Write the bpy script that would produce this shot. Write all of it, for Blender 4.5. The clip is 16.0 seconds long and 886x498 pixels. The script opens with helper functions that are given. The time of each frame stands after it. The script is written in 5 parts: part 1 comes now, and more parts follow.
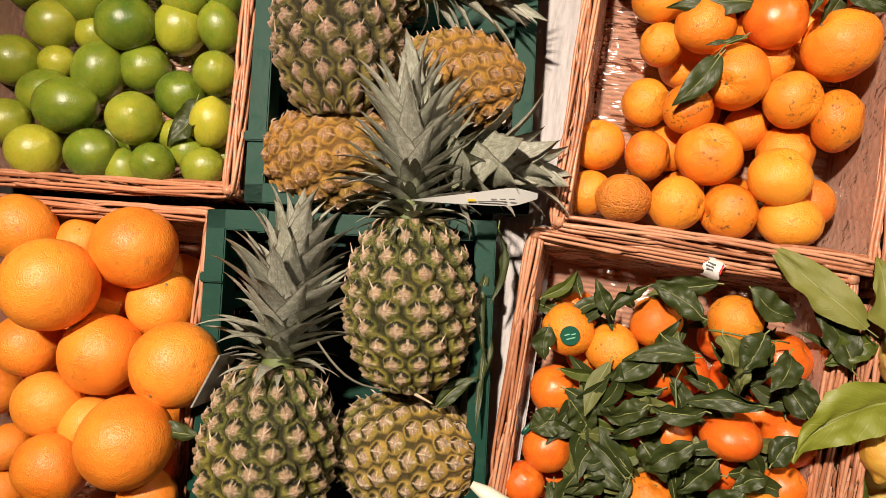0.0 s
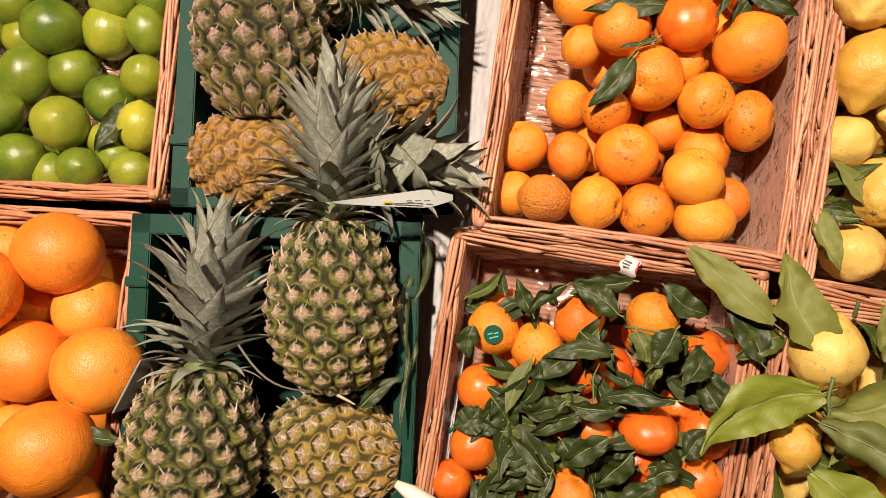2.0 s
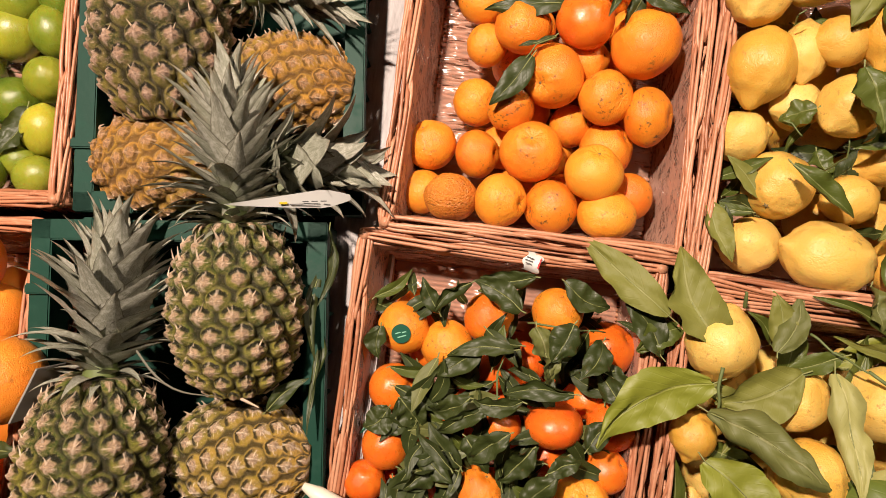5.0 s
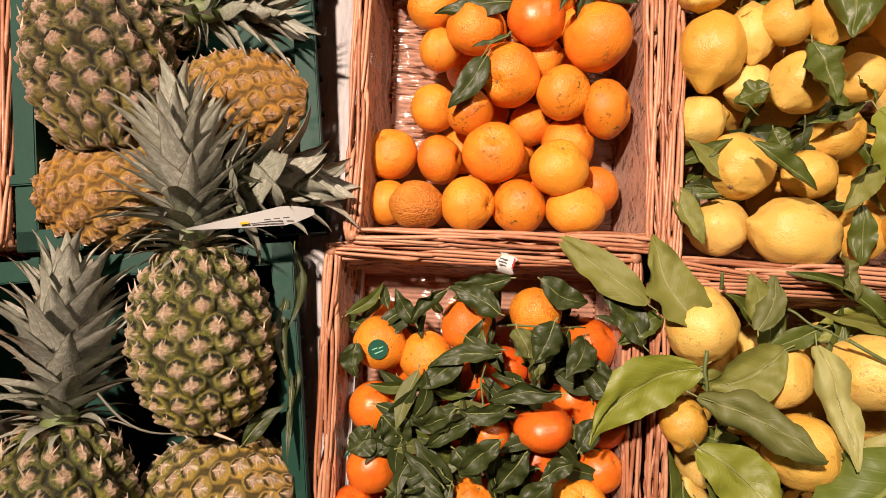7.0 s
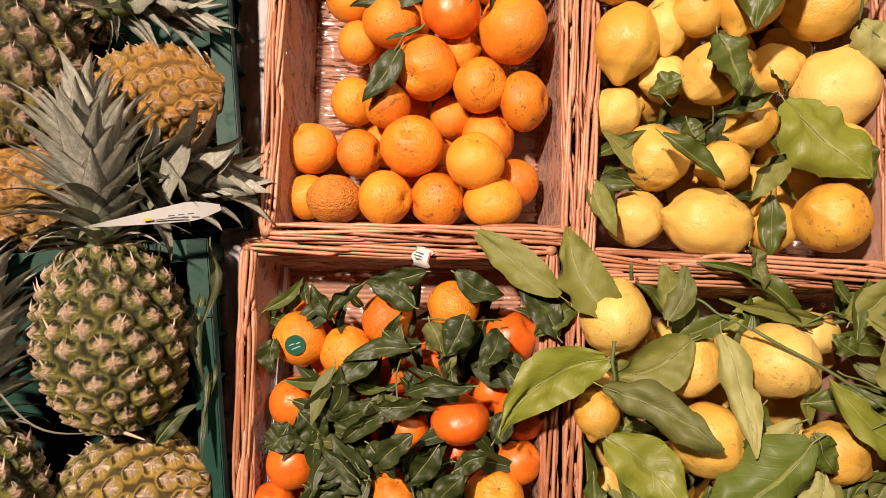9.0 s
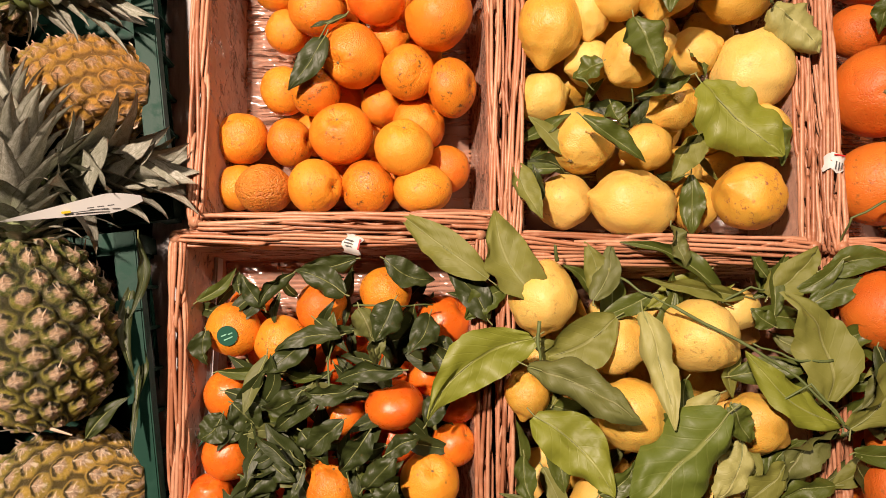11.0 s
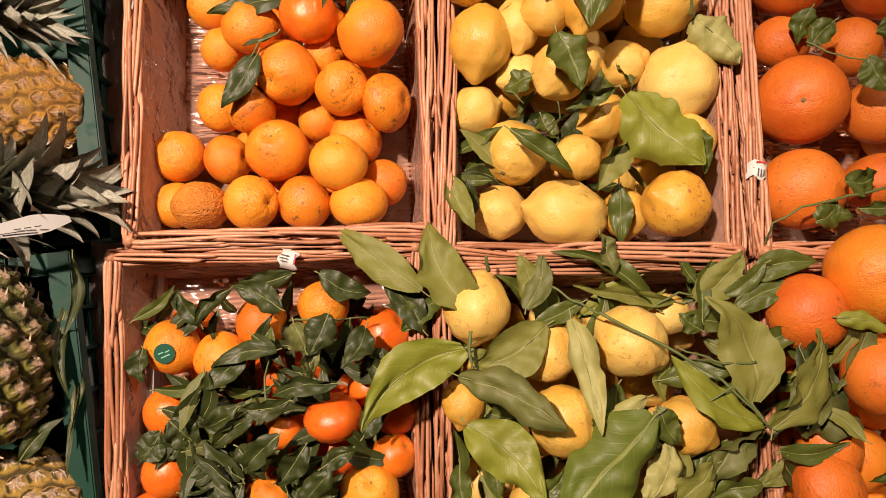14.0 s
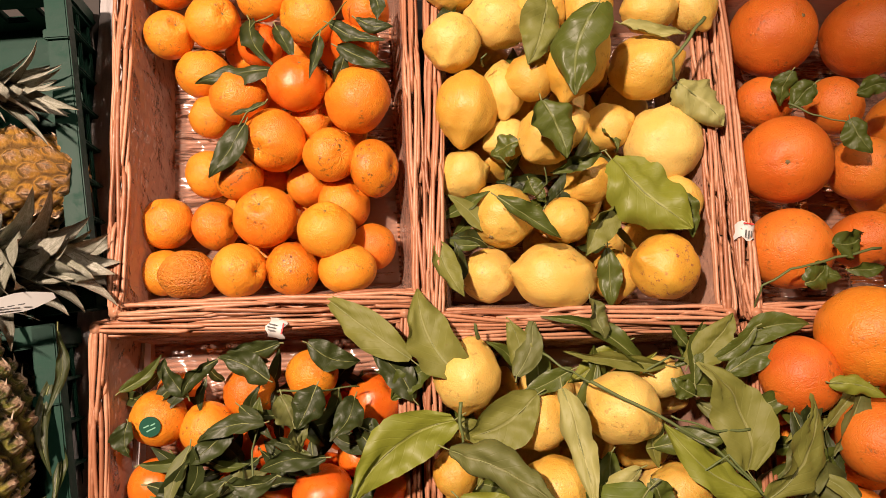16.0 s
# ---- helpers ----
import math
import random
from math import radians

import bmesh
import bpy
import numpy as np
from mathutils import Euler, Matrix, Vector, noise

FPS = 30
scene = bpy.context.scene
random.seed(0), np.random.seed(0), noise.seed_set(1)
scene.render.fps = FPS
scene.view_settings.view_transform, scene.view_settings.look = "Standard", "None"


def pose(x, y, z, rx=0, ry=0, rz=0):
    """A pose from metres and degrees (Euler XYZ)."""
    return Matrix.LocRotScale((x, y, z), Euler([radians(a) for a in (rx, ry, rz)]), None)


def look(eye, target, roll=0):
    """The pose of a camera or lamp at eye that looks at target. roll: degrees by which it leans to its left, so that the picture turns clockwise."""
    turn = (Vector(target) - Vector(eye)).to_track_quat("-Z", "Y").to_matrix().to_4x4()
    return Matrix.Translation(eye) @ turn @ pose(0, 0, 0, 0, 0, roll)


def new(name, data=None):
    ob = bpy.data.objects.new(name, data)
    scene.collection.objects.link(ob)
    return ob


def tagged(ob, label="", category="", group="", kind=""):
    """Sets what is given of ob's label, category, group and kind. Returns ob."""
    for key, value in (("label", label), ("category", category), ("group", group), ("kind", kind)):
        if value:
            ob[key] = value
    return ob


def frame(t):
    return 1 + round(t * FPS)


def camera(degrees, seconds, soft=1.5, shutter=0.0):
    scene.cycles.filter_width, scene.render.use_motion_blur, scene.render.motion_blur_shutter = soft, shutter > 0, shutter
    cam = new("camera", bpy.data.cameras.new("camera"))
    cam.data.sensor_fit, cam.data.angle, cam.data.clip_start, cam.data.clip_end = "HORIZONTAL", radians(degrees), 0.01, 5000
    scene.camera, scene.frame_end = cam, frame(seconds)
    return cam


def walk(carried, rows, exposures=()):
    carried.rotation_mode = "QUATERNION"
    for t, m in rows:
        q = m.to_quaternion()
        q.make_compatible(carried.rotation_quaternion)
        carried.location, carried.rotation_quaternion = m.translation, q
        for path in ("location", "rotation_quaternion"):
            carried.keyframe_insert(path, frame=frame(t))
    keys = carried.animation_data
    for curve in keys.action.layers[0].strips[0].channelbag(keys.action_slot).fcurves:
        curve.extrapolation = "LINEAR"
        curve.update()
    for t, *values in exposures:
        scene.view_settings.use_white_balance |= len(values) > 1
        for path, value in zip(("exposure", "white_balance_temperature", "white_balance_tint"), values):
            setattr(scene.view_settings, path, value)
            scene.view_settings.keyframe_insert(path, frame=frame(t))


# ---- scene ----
from itertools import count

# ---------- the place's frame: a display sloping 20 degrees towards the shopper ----------
SLOPE = Matrix.Translation((0, 0, 1.0)) @ Matrix.Rotation(radians(20), 4, "X")

cam = camera(70.0, 16.0, soft=0.65)
PATH = [
    (0, -0.0075, -0.0657, 0.6911, 2.53, 8.99, 9.32),
    (0.5, 0.0102, -0.0599, 0.6873, 2.61, 8.60, 9.18),
    (1, 0.0310, -0.0586, 0.6877, 2.68, 8.10, 9.04),
    (1.5, 0.0445, -0.0574, 0.6898, 2.52, 7.52, 8.73),
    (2, 0.0580, -0.0548, 0.6882, 2.44, 7.42, 8.50),
    (2.5, 0.0734, -0.0532, 0.6859, 2.61, 6.89, 8.22),
    (3, 0.0895, -0.0493, 0.6829, 2.54, 6.88, 7.99),
    (3.5, 0.1081, -0.0440, 0.6800, 2.29, 6.17, 7.75),
    (4, 0.1273, -0.0450, 0.6802, 2.38, 5.77, 7.63),
    (4.2, 0.1354, -0.0434, 0.6798, 2.17, 5.62, 7.55),
    (6.3, 0.1251, -0.0551, 0.6754, 3.65, 3.36, 4.53),
    (6.5, 0.1218, -0.0599, 0.6717, 4.00, 2.54, 3.53),
    (7, 0.1258, -0.0593, 0.6617, 3.86, 2.12, 2.11),
    (7.5, 0.1581, -0.0553, 0.6591, 3.88, 2.07, 2.30),
    (8, 0.1698, -0.0538, 0.6578, 3.62, 2.09, 2.28),
    (8.5, 0.1838, -0.0568, 0.6575, 3.48, 1.24, 1.88),
    (9, 0.2003, -0.0572, 0.6577, 3.31, 0.84, 1.33),
    (9.5, 0.2107, -0.0582, 0.6571, 3.24, 0.37, 1.12),
    (10, 0.2235, -0.0607, 0.6572, 2.82, -0.29, 0.75),
    (12.5, 0.2804, -0.0708, 0.6716, 2.96, -2.14, -1.35),
    (13, 0.2885, -0.0676, 0.6711, 3.13, -2.23, -1.43),
    (13.5, 0.2923, -0.0636, 0.6712, 3.28, -2.25, -1.39),
    (14, 0.2997, -0.0638, 0.6739, 3.66, -2.86, -1.61),
    (14.5, 0.3032, -0.0596, 0.6792, 4.21, -3.17, -1.90),
    (15, 0.3064, -0.0550, 0.6797, 4.76, -3.43, -2.27),
    (15.5, 0.3064, -0.0377, 0.6774, 5.79, -3.25, -2.50),
    (16, 0.3087, -0.0245, 0.6748, 6.40, -3.16, -2.46),
]
walk(cam, [(t, SLOPE @ pose(x, y, z, rx, ry, rz)) for t, x, y, z, rx, ry, rz in PATH],
     exposures=[(0, -0.03, 6300, 10), (4.2, 0.0, 6400, 13), (6.3, -0.02, 6500, 19), (10.2, 0.0, 6600, 19), (12.3, -0.04, 6800, 21), (16, -0.07, 6850, 22)])

# ---------- light ----------
scene.view_settings.exposure = 0.0
world = bpy.data.worlds.new("world")
scene.world = world
world.use_nodes = True
world.node_tree.nodes["Background"].inputs[0].default_value = (1.0, 0.93, 0.84, 1)
world.node_tree.nodes["Background"].inputs[1].default_value = 0.045


def lamp(name, at, target, watts, radius, colour, cone):
    data = bpy.data.lights.new(name, "SPOT")
    data.shadow_soft_size, data.energy, data.color = radius, watts, colour
    data.spot_size, data.spot_blend = radians(cone), 0.6
    ob = new(name, data)
    ob.matrix_world = SLOPE @ look(at, target)
    return ob


WARM = (1.0, 0.83, 0.66)
lamp("ceiling_spot", (-0.40, 0.55, 1.75), (0.0, 0.0, 0), 296, 0.045, WARM, 57)
lamp("ceiling_spot", (1.15, 1.00, 1.65), (0.5, 0.0, 0), 57, 0.045, WARM, 64)


# ---------- materials ----------
class Nodes:
    def __init__(self, name):
        self.mat = bpy.data.materials.new(name)
        self.mat.use_nodes = True
        self.tree = self.mat.node_tree
        self.bsdf = self.tree.nodes["Principled BSDF"]
        self.out = self.tree.nodes["Material Output"]

    def add(self, kind, **values):
        n = self.tree.nodes.new(kind)
        for k, v in values.items():
            if k in n.inputs:
                n.inputs[k].default_value = v
        return n

    def link(self, a, b):
        self.tree.links.new(a, b)

    def coords(self, kind="Object"):
        return self.add("ShaderNodeTexCoord").outputs[kind]

    def noise(self, scale, detail=4.0, rough=0.6, vec=None):
        n = self.add("ShaderNodeTexNoise", Scale=scale, Detail=detail, Roughness=rough)
        self.link(vec or self.coords(), n.inputs["Vector"])
        return n.outputs["Fac"]

    def ramp(self, fac, *stops):
        n = self.add("ShaderNodeValToRGB")
        e = n.color_ramp.elements
        while len(e) < len(stops):
            e.new(0.5)
        for el, (p, c) in zip(e, stops):
            el.position, el.color = p, (*c, 1) if len(c) == 3 else c
        self.link(fac, n.inputs["Fac"])
        return n.outputs["Color"]

    def mix(self, fac, a, b, blend="MIX"):
        n = self.add("ShaderNodeMix")
        n.data_type, n.blend_type = "RGBA", blend
        for sock, v in ((n.inputs[0], fac), (n.inputs[6], a), (n.inputs[7], b)):
            if isinstance(v, (int, float)):
                sock.default_value = v
            elif isinstance(v, tuple):
                sock.default_value = (*v, 1)
            else:
                self.link(v, sock)
        return n.outputs[2]

    def math(self, op, a, b=0.0, c=0.0):
        n = self.add("ShaderNodeMath")
        n.operation = op
        for sock, v in zip(n.inputs, (a, b, c)):
            if isinstance(v, (int, float)):
                sock.default_value = v
            else:
                self.link(v, sock)
        return n.outputs[0]

    def rand(self):
        return self.add("ShaderNodeObjectInfo").outputs["Random"]

    def attr(self, name):
        n = self.add("ShaderNodeAttribute")
        n.attribute_name = name
        return n.outputs["Fac"]

    def bump(self, height, strength, distance):
        n = self.add("ShaderNodeBump", Strength=strength, Distance=distance)
        self.link(height, n.inputs["Height"])
        return n.outputs["Normal"]

    def done(self, colour=None, rough=None, normal=None, **more):
        b = self.bsdf
        for sock, v in ((b.inputs["Base Color"], colour), (b.inputs["Roughness"], rough), (b.inputs["Normal"], normal)):
            if v is None:
                continue
            if isinstance(v, (int, float)):
                sock.default_value = v
            elif isinstance(v, tuple):
                sock.default_value = (*v, 1)
            else:
                self.link(v, sock)
        for k, v in more.items():
            b.inputs[k.replace("_", " ")].default_value = v
        return self.mat


def peel(name, light, mid, dark, pore, rough, depth, blemish=0.5, blem_col=(0.16, 0.07, 0.02), sub=0.12, vary=0.35):
    """Citrus skin: pores, slow colour drift, a few brown blemishes."""
    n = Nodes(name)
    vec = n.coords()
    shift = n.add("ShaderNodeVectorMath")
    shift.operation = "ADD"
    comb = n.add("ShaderNodeCombineXYZ")
    r = n.rand()
    n.link(n.math("MULTIPLY", r, 37.0), comb.inputs[0])
    n.link(n.math("MULTIPLY", r, 91.0), comb.inputs[1])
    n.link(vec, shift.inputs[0])
    n.link(comb.outputs[0], shift.inputs[1])
    v = shift.outputs[0]
    slow = n.noise(0.9, 3, 0.5, v)
    drift = n.math("ADD", n.math("MULTIPLY", slow, 0.75), n.math("MULTIPLY", n.math("SUBTRACT", r, 0.5), vary))
    col = n.ramp(drift, (0.12, dark), (0.38, mid), (0.66, light))
    fine = n.noise(22, 2, 0.6, v)
    col = n.mix(n.math("MULTIPLY", fine, 0.22), col, dark)
    spot = n.noise(6.5, 6, 0.72, v)
    mask = n.math("MULTIPLY", n.ramp(spot, (0.55, (0, 0, 0)), (0.63, (1, 1, 1))), n.ramp(n.noise(1.3, 2, 0.5, v), (0.48, (0, 0, 0)), (0.60, (1, 1, 1))))
    col = n.mix(n.math("MULTIPLY", mask, blemish), col, blem_col)
    specks = n.ramp(n.noise(17, 3, 0.6, v), (0.70, (0, 0, 0)), (0.75, (1, 1, 1)))
    col = n.mix(n.math("MULTIPLY", specks, blemish * 0.7), col, blem_col)
    cell = n.add("ShaderNodeTexVoronoi", Scale=pore)
    n.link(v, cell.inputs["Vector"])
    pits = n.ramp(cell.outputs["Distance"], (0.0, (0, 0, 0)), (0.5, (1, 1, 1)))
    lump = n.math("ADD", n.math("MULTIPLY", pits, 0.5), n.math("MULTIPLY", n.noise(7, 4, 0.65, v), 1.6))
    ro = n.math("ADD", rough, n.math("MULTIPLY", n.noise(3, 3, 0.6, v), 0.18))
    return n.done(col, ro, n.bump(lump, 0.75, depth * 0.7), Subsurface_Weight=sub, Subsurface_Scale=0.006, Specular_IOR_Level=0.5)


ORANGE = peel("orange_peel", (0.88, 0.345, 0.040), (0.82, 0.265, 0.024), (0.70, 0.17, 0.012), 24, 0.32, 0.0014, 0.45)
MANDARIN = peel("mandarin_peel", (0.88, 0.375, 0.032), (0.84, 0.295, 0.020), (0.72, 0.165, 0.011), 24, 0.29, 0.0014, 0.75)
CLEMENTINE = peel("clementine_peel", (0.82, 0.235, 0.018), (0.75, 0.145, 0.012), (0.58, 0.058, 0.008), 26, 0.20, 0.0004, 0.25)
BLOOD = peel("red_orange_peel", (0.80, 0.245, 0.030), (0.73, 0.18, 0.020), (0.55, 0.10, 0.010), 24, 0.36, 0.0013, 0.6)
WRINKLED = peel("wrinkled_peel", (0.76, 0.31, 0.032), (0.66, 0.22, 0.022), (0.46, 0.13, 0.018), 9, 0.36, 0.0046, 0.5)
SPOTTED = peel("spotted_peel", (0.84, 0.33, 0.03), (0.78, 0.25, 0.016), (0.62, 0.14, 0.008), 22, 0.28, 0.0012, 2.0)
LEMON = peel("lemon_peel", (0.76, 0.55, 0.165), (0.71, 0.45, 0.095), (0.62, 0.33, 0.042), 18, 0.36, 0.0009, 0.5, (0.26, 0.13, 0.04), vary=0.5)
SPOTTED_LEMON = peel("spotted_lemon_peel", (0.74, 0.45, 0.07), (0.70, 0.37, 0.045), (0.60, 0.27, 0.03), 18, 0.36, 0.0007, 1.4, (0.33, 0.11, 0.06), vary=0.3)
LIME = peel("lime_peel", (0.34, 0.335, 0.030), (0.19, 0.235, 0.018), (0.075, 0.125, 0.012), 26, 0.19, 0.0005, 0.35, (0.25, 0.16, 0.04), vary=0.42)
YELLOW_LIME = peel("yellow_lime_peel", (0.50, 0.44, 0.040), (0.37, 0.36, 0.028), (0.21, 0.25, 0.018), 26, 0.19, 0.0005, 0.35, (0.25, 0.16, 0.04), vary=0.3)


def willow():
    n = Nodes("peeled_willow")
    r = n.rand()
    isl = n.add("ShaderNodeNewGeometry").outputs["Random Per Island"]
    mixr = n.math("FRACT", n.math("ADD", n.math("MULTIPLY", r, 7.3), isl))
    v = n.coords()
    streak = n.noise(160, 4, 0.6, v)
    base = n.ramp(mixr, (0.0, (0.32, 0.115, 0.056)), (0.45, (0.53, 0.225, 0.120)), (1.0, (0.68, 0.355, 0.215)))
    col = n.mix(n.math("MULTIPLY", streak, 0.55), base, (0.30, 0.115, 0.05))
    col = n.mix(n.math("MULTIPLY", n.ramp(n.noise(45, 3, 0.6, v), (0.55, (0, 0, 0)), (0.75, (1, 1, 1))), 0.4), col, (0.68, 0.38, 0.24))
    return n.done(col, n.math("ADD", 0.30, n.math("MULTIPLY", streak, 0.2)), n.bump(n.noise(260, 3, 0.6, v), 0.4, 0.0008), Specular_IOR_Level=0.45)


WILLOW = willow()


def film(name, haze):
    n = Nodes(name)
    clear = n.add("ShaderNodeBsdfTransparent")
    clear.inputs[0].default_value = (0.97, 0.95, 0.94, 1)
    gloss = n.add("ShaderNodeBsdfGlossy", Roughness=0.13)
    milk = n.add("ShaderNodeBsdfDiffuse")
    milk.inputs[0].default_value = (0.46, 0.27, 0.20, 1)
    v = n.coords()
    weave = n.add("ShaderNodeMapping")
    weave.inputs["Scale"].default_value = (14, 95, 95)
    n.link(v, weave.inputs["Vector"])
    crease = n.math("ABSOLUTE", n.math("SUBTRACT", n.noise(11, 2, 0.5, v), 0.5))
    folds = n.math("ADD", n.math("MULTIPLY", crease, 9.0), n.noise(1.0, 2, 0.5, weave.outputs[0]))
    nor = n.bump(folds, 0.8, 0.007)
    n.link(nor, gloss.inputs["Normal"])
    a, b = n.add("ShaderNodeMixShader"), n.add("ShaderNodeMixShader")
    a.inputs[0].default_value = haze
    n.link(clear.outputs[0], a.inputs[1])
    n.link(milk.outputs[0], a.inputs[2])
    fr = n.add("ShaderNodeFresnel", IOR=1.5)
    n.link(nor, fr.inputs["Normal"])
    n.link(n.math("ADD", n.math("MULTIPLY", fr.outputs[0], 0.8), 0.045), b.inputs[0])
    n.link(a.outputs[0], b.inputs[1])
    n.link(gloss.outputs[0], b.inputs[2])
    n.link(b.outputs[0], n.out.inputs["Surface"])
    return n.mat


FILM = film("clear_plastic_film", 0.55)
FILM_SIDE = film("hazy_plastic_film", 0.86)


def crate_plastic(name, base, worn):
    n = Nodes(name)
    v = n.coords()
    scuff = n.ramp(n.noise(48, 6, 0.72, v), (0.50, (0, 0, 0)), (0.72, (1, 1, 1)))
    dust = n.noise(9, 4, 0.6, v)
    col = n.mix(n.math("MULTIPLY", scuff, 0.26), base, worn)
    col = n.mix(n.math("MULTIPLY", dust, 0.12), col, worn)
    return n.done(col, n.math("ADD", 0.52, n.math("MULTIPLY", scuff, 0.22)), n.bump(n.noise(140, 4, 0.6, v), 0.25, 0.001), Specular_IOR_Level=0.22)


GREEN = crate_plastic("green_crate_plastic", (0.004, 0.040, 0.025), (0.030, 0.095, 0.068))


def leaf_material(name, front, side, vein, rough):
    n = Nodes(name)
    uv = n.add("ShaderNodeUVMap").outputs[0]
    sep = n.add("ShaderNodeSeparateXYZ")
    n.link(uv, sep.inputs[0])
    u, w = sep.outputs[0], n.math("ABSOLUTE", n.math("SUBTRACT", sep.outputs[1], 0.5))
    v = n.coords()
    r = n.rand()
    base = n.mix(n.math("MULTIPLY", n.noise(34, 4, 0.6, v), 0.8), front, side)
    base = n.mix(n.math("MULTIPLY", r, 0.45), base, side)
    wave = n.math("SINE", n.math("MULTIPLY", n.math("SUBTRACT", u, n.math("MULTIPLY", w, 0.55)), 58.0))
    ribs = n.ramp(wave, (0.86, (0, 0, 0)), (1.0, (1, 1, 1)))
    mid = n.ramp(w, (0.012, (1, 1, 1)), (0.035, (0, 0, 0)))
    col = n.mix(n.math("MULTIPLY", ribs, 0.06), base, vein)
    col = n.mix(n.math("MULTIPLY", mid, 0.55), col, vein)
    spots = n.ramp(n.noise(120, 4, 0.7, v), (0.66, (0, 0, 0)), (0.72, (1, 1, 1)))
    col = n.mix(n.math("MULTIPLY", spots, 0.35), col, (0.14, 0.09, 0.03))
    h = n.math("ADD", n.math("MULTIPLY", ribs, -0.2), n.math("ADD", n.math("MULTIPLY", mid, -0.8), n.math("MULTIPLY", n.noise(150, 3, 0.6, v), 0.5)))
    return n.done(col, n.math("ADD", rough, n.math("MULTIPLY", n.noise(80, 3, 0.6, v), 0.2)), n.bump(h, 0.45, 0.0012), Specular_IOR_Level=0.4)


LEAF = {
    "b": leaf_material("fresh_lemon_leaf", (0.145, 0.170, 0.014), (0.225, 0.238, 0.032), (0.32, 0.33, 0.10), 0.40),
    "g": leaf_material("dull_lemon_leaf", (0.112, 0.124, 0.018), (0.195, 0.195, 0.040), (0.28, 0.28, 0.11), 0.50),
    "d": leaf_material("dark_citrus_leaf", (0.018, 0.030, 0.007), (0.046, 0.058, 0.012), (0.12, 0.13, 0.04), 0.38),
    "m": leaf_material("green_lemon_leaf", (0.042, 0.062, 0.008), (0.090, 0.110, 0.017), (0.20, 0.22, 0.07), 0.34),
    "e": leaf_material("dry_citrus_leaf", (0.080, 0.095, 0.022), (0.140, 0.145, 0.040), (0.24, 0.23, 0.10), 0.48),
    "h": leaf_material("deep_green_lemon_leaf", (0.070, 0.105, 0.012), (0.125, 0.155, 0.022), (0.30, 0.32, 0.10), 0.42),
    "y": leaf_material("yellowed_lemon_leaf", (0.34, 0.31, 0.10), (0.25, 0.26, 0.085), (0.45, 0.42, 0.18), 0.46),
}


def crown_leaf_material():
    n = Nodes("pineapple_crown_leaf")
    uv = n.add("ShaderNodeUVMap").outputs[0]
    sep = n.add("ShaderNodeSeparateXYZ")
    n.link(uv, sep.inputs[0])
    v = n.add("ShaderNodeVectorMath")
    v.operation = "ADD"
    comb = n.add("ShaderNodeCombineXYZ")
    n.link(n.math("MULTIPLY", n.rand(), 63.0), comb.inputs[0])
    n.link(uv, v.inputs[0])
    n.link(comb.outputs[0], v.inputs[1])
    long = n.add("ShaderNodeMapping")
    long.inputs["Scale"].default_value = (3, 26, 1)
    n.link(v.outputs[0], long.inputs["Vector"])
    streak = n.noise(1.6, 4, 0.65, long.outputs[0])
    blot = n.add("ShaderNodeMapping")
    blot.inputs["Scale"].default_value = (9, 3, 1)
    n.link(v.outputs[0], blot.inputs["Vector"])
    dust = n.noise(1.3, 5, 0.7, blot.outputs[0])
    col = n.mix(n.ramp(streak, (0.35, (0, 0, 0)), (0.65, (1, 1, 1))), (0.185, 0.188, 0.140), (0.41, 0.40, 0.325))
    col = n.mix(n.ramp(dust, (0.48, (0, 0, 0)), (0.62, (0.75, 0.75, 0.75))), col, (0.54, 0.53, 0.46))
    base = n.ramp(sep.outputs[0], (0.0, (1, 1, 1)), (0.25, (0, 0, 0)))
    col = n.mix(n.math("MULTIPLY", base, 0.6), col, (0.11, 0.16, 0.04))
    col = n.mix(n.math("MULTIPLY", n.rand(), 0.35), col, (0.15, 0.18, 0.10))
    tip = n.ramp(sep.outputs[0], (0.88, (0, 0, 0)), (1.0, (1, 1, 1)))
    col = n.mix(n.math("MULTIPLY", tip, 0.7), col, (0.28, 0.20, 0.11))
    edge = n.ramp(n.math("ABSOLUTE", n.math("SUBTRACT", sep.outputs[1], 0.5)), (0.43, (0, 0, 0)), (0.49, (1, 1, 1)))
    col = n.mix(n.math("MULTIPLY", edge, 0.8), col, (0.075, 0.062, 0.035))
    return n.done(col, 0.46, n.bump(n.math("ADD", streak, n.math("MULTIPLY", dust, 0.4)), 0.5, 0.0012), Specular_IOR_Level=0.4)


CROWN = crown_leaf_material()


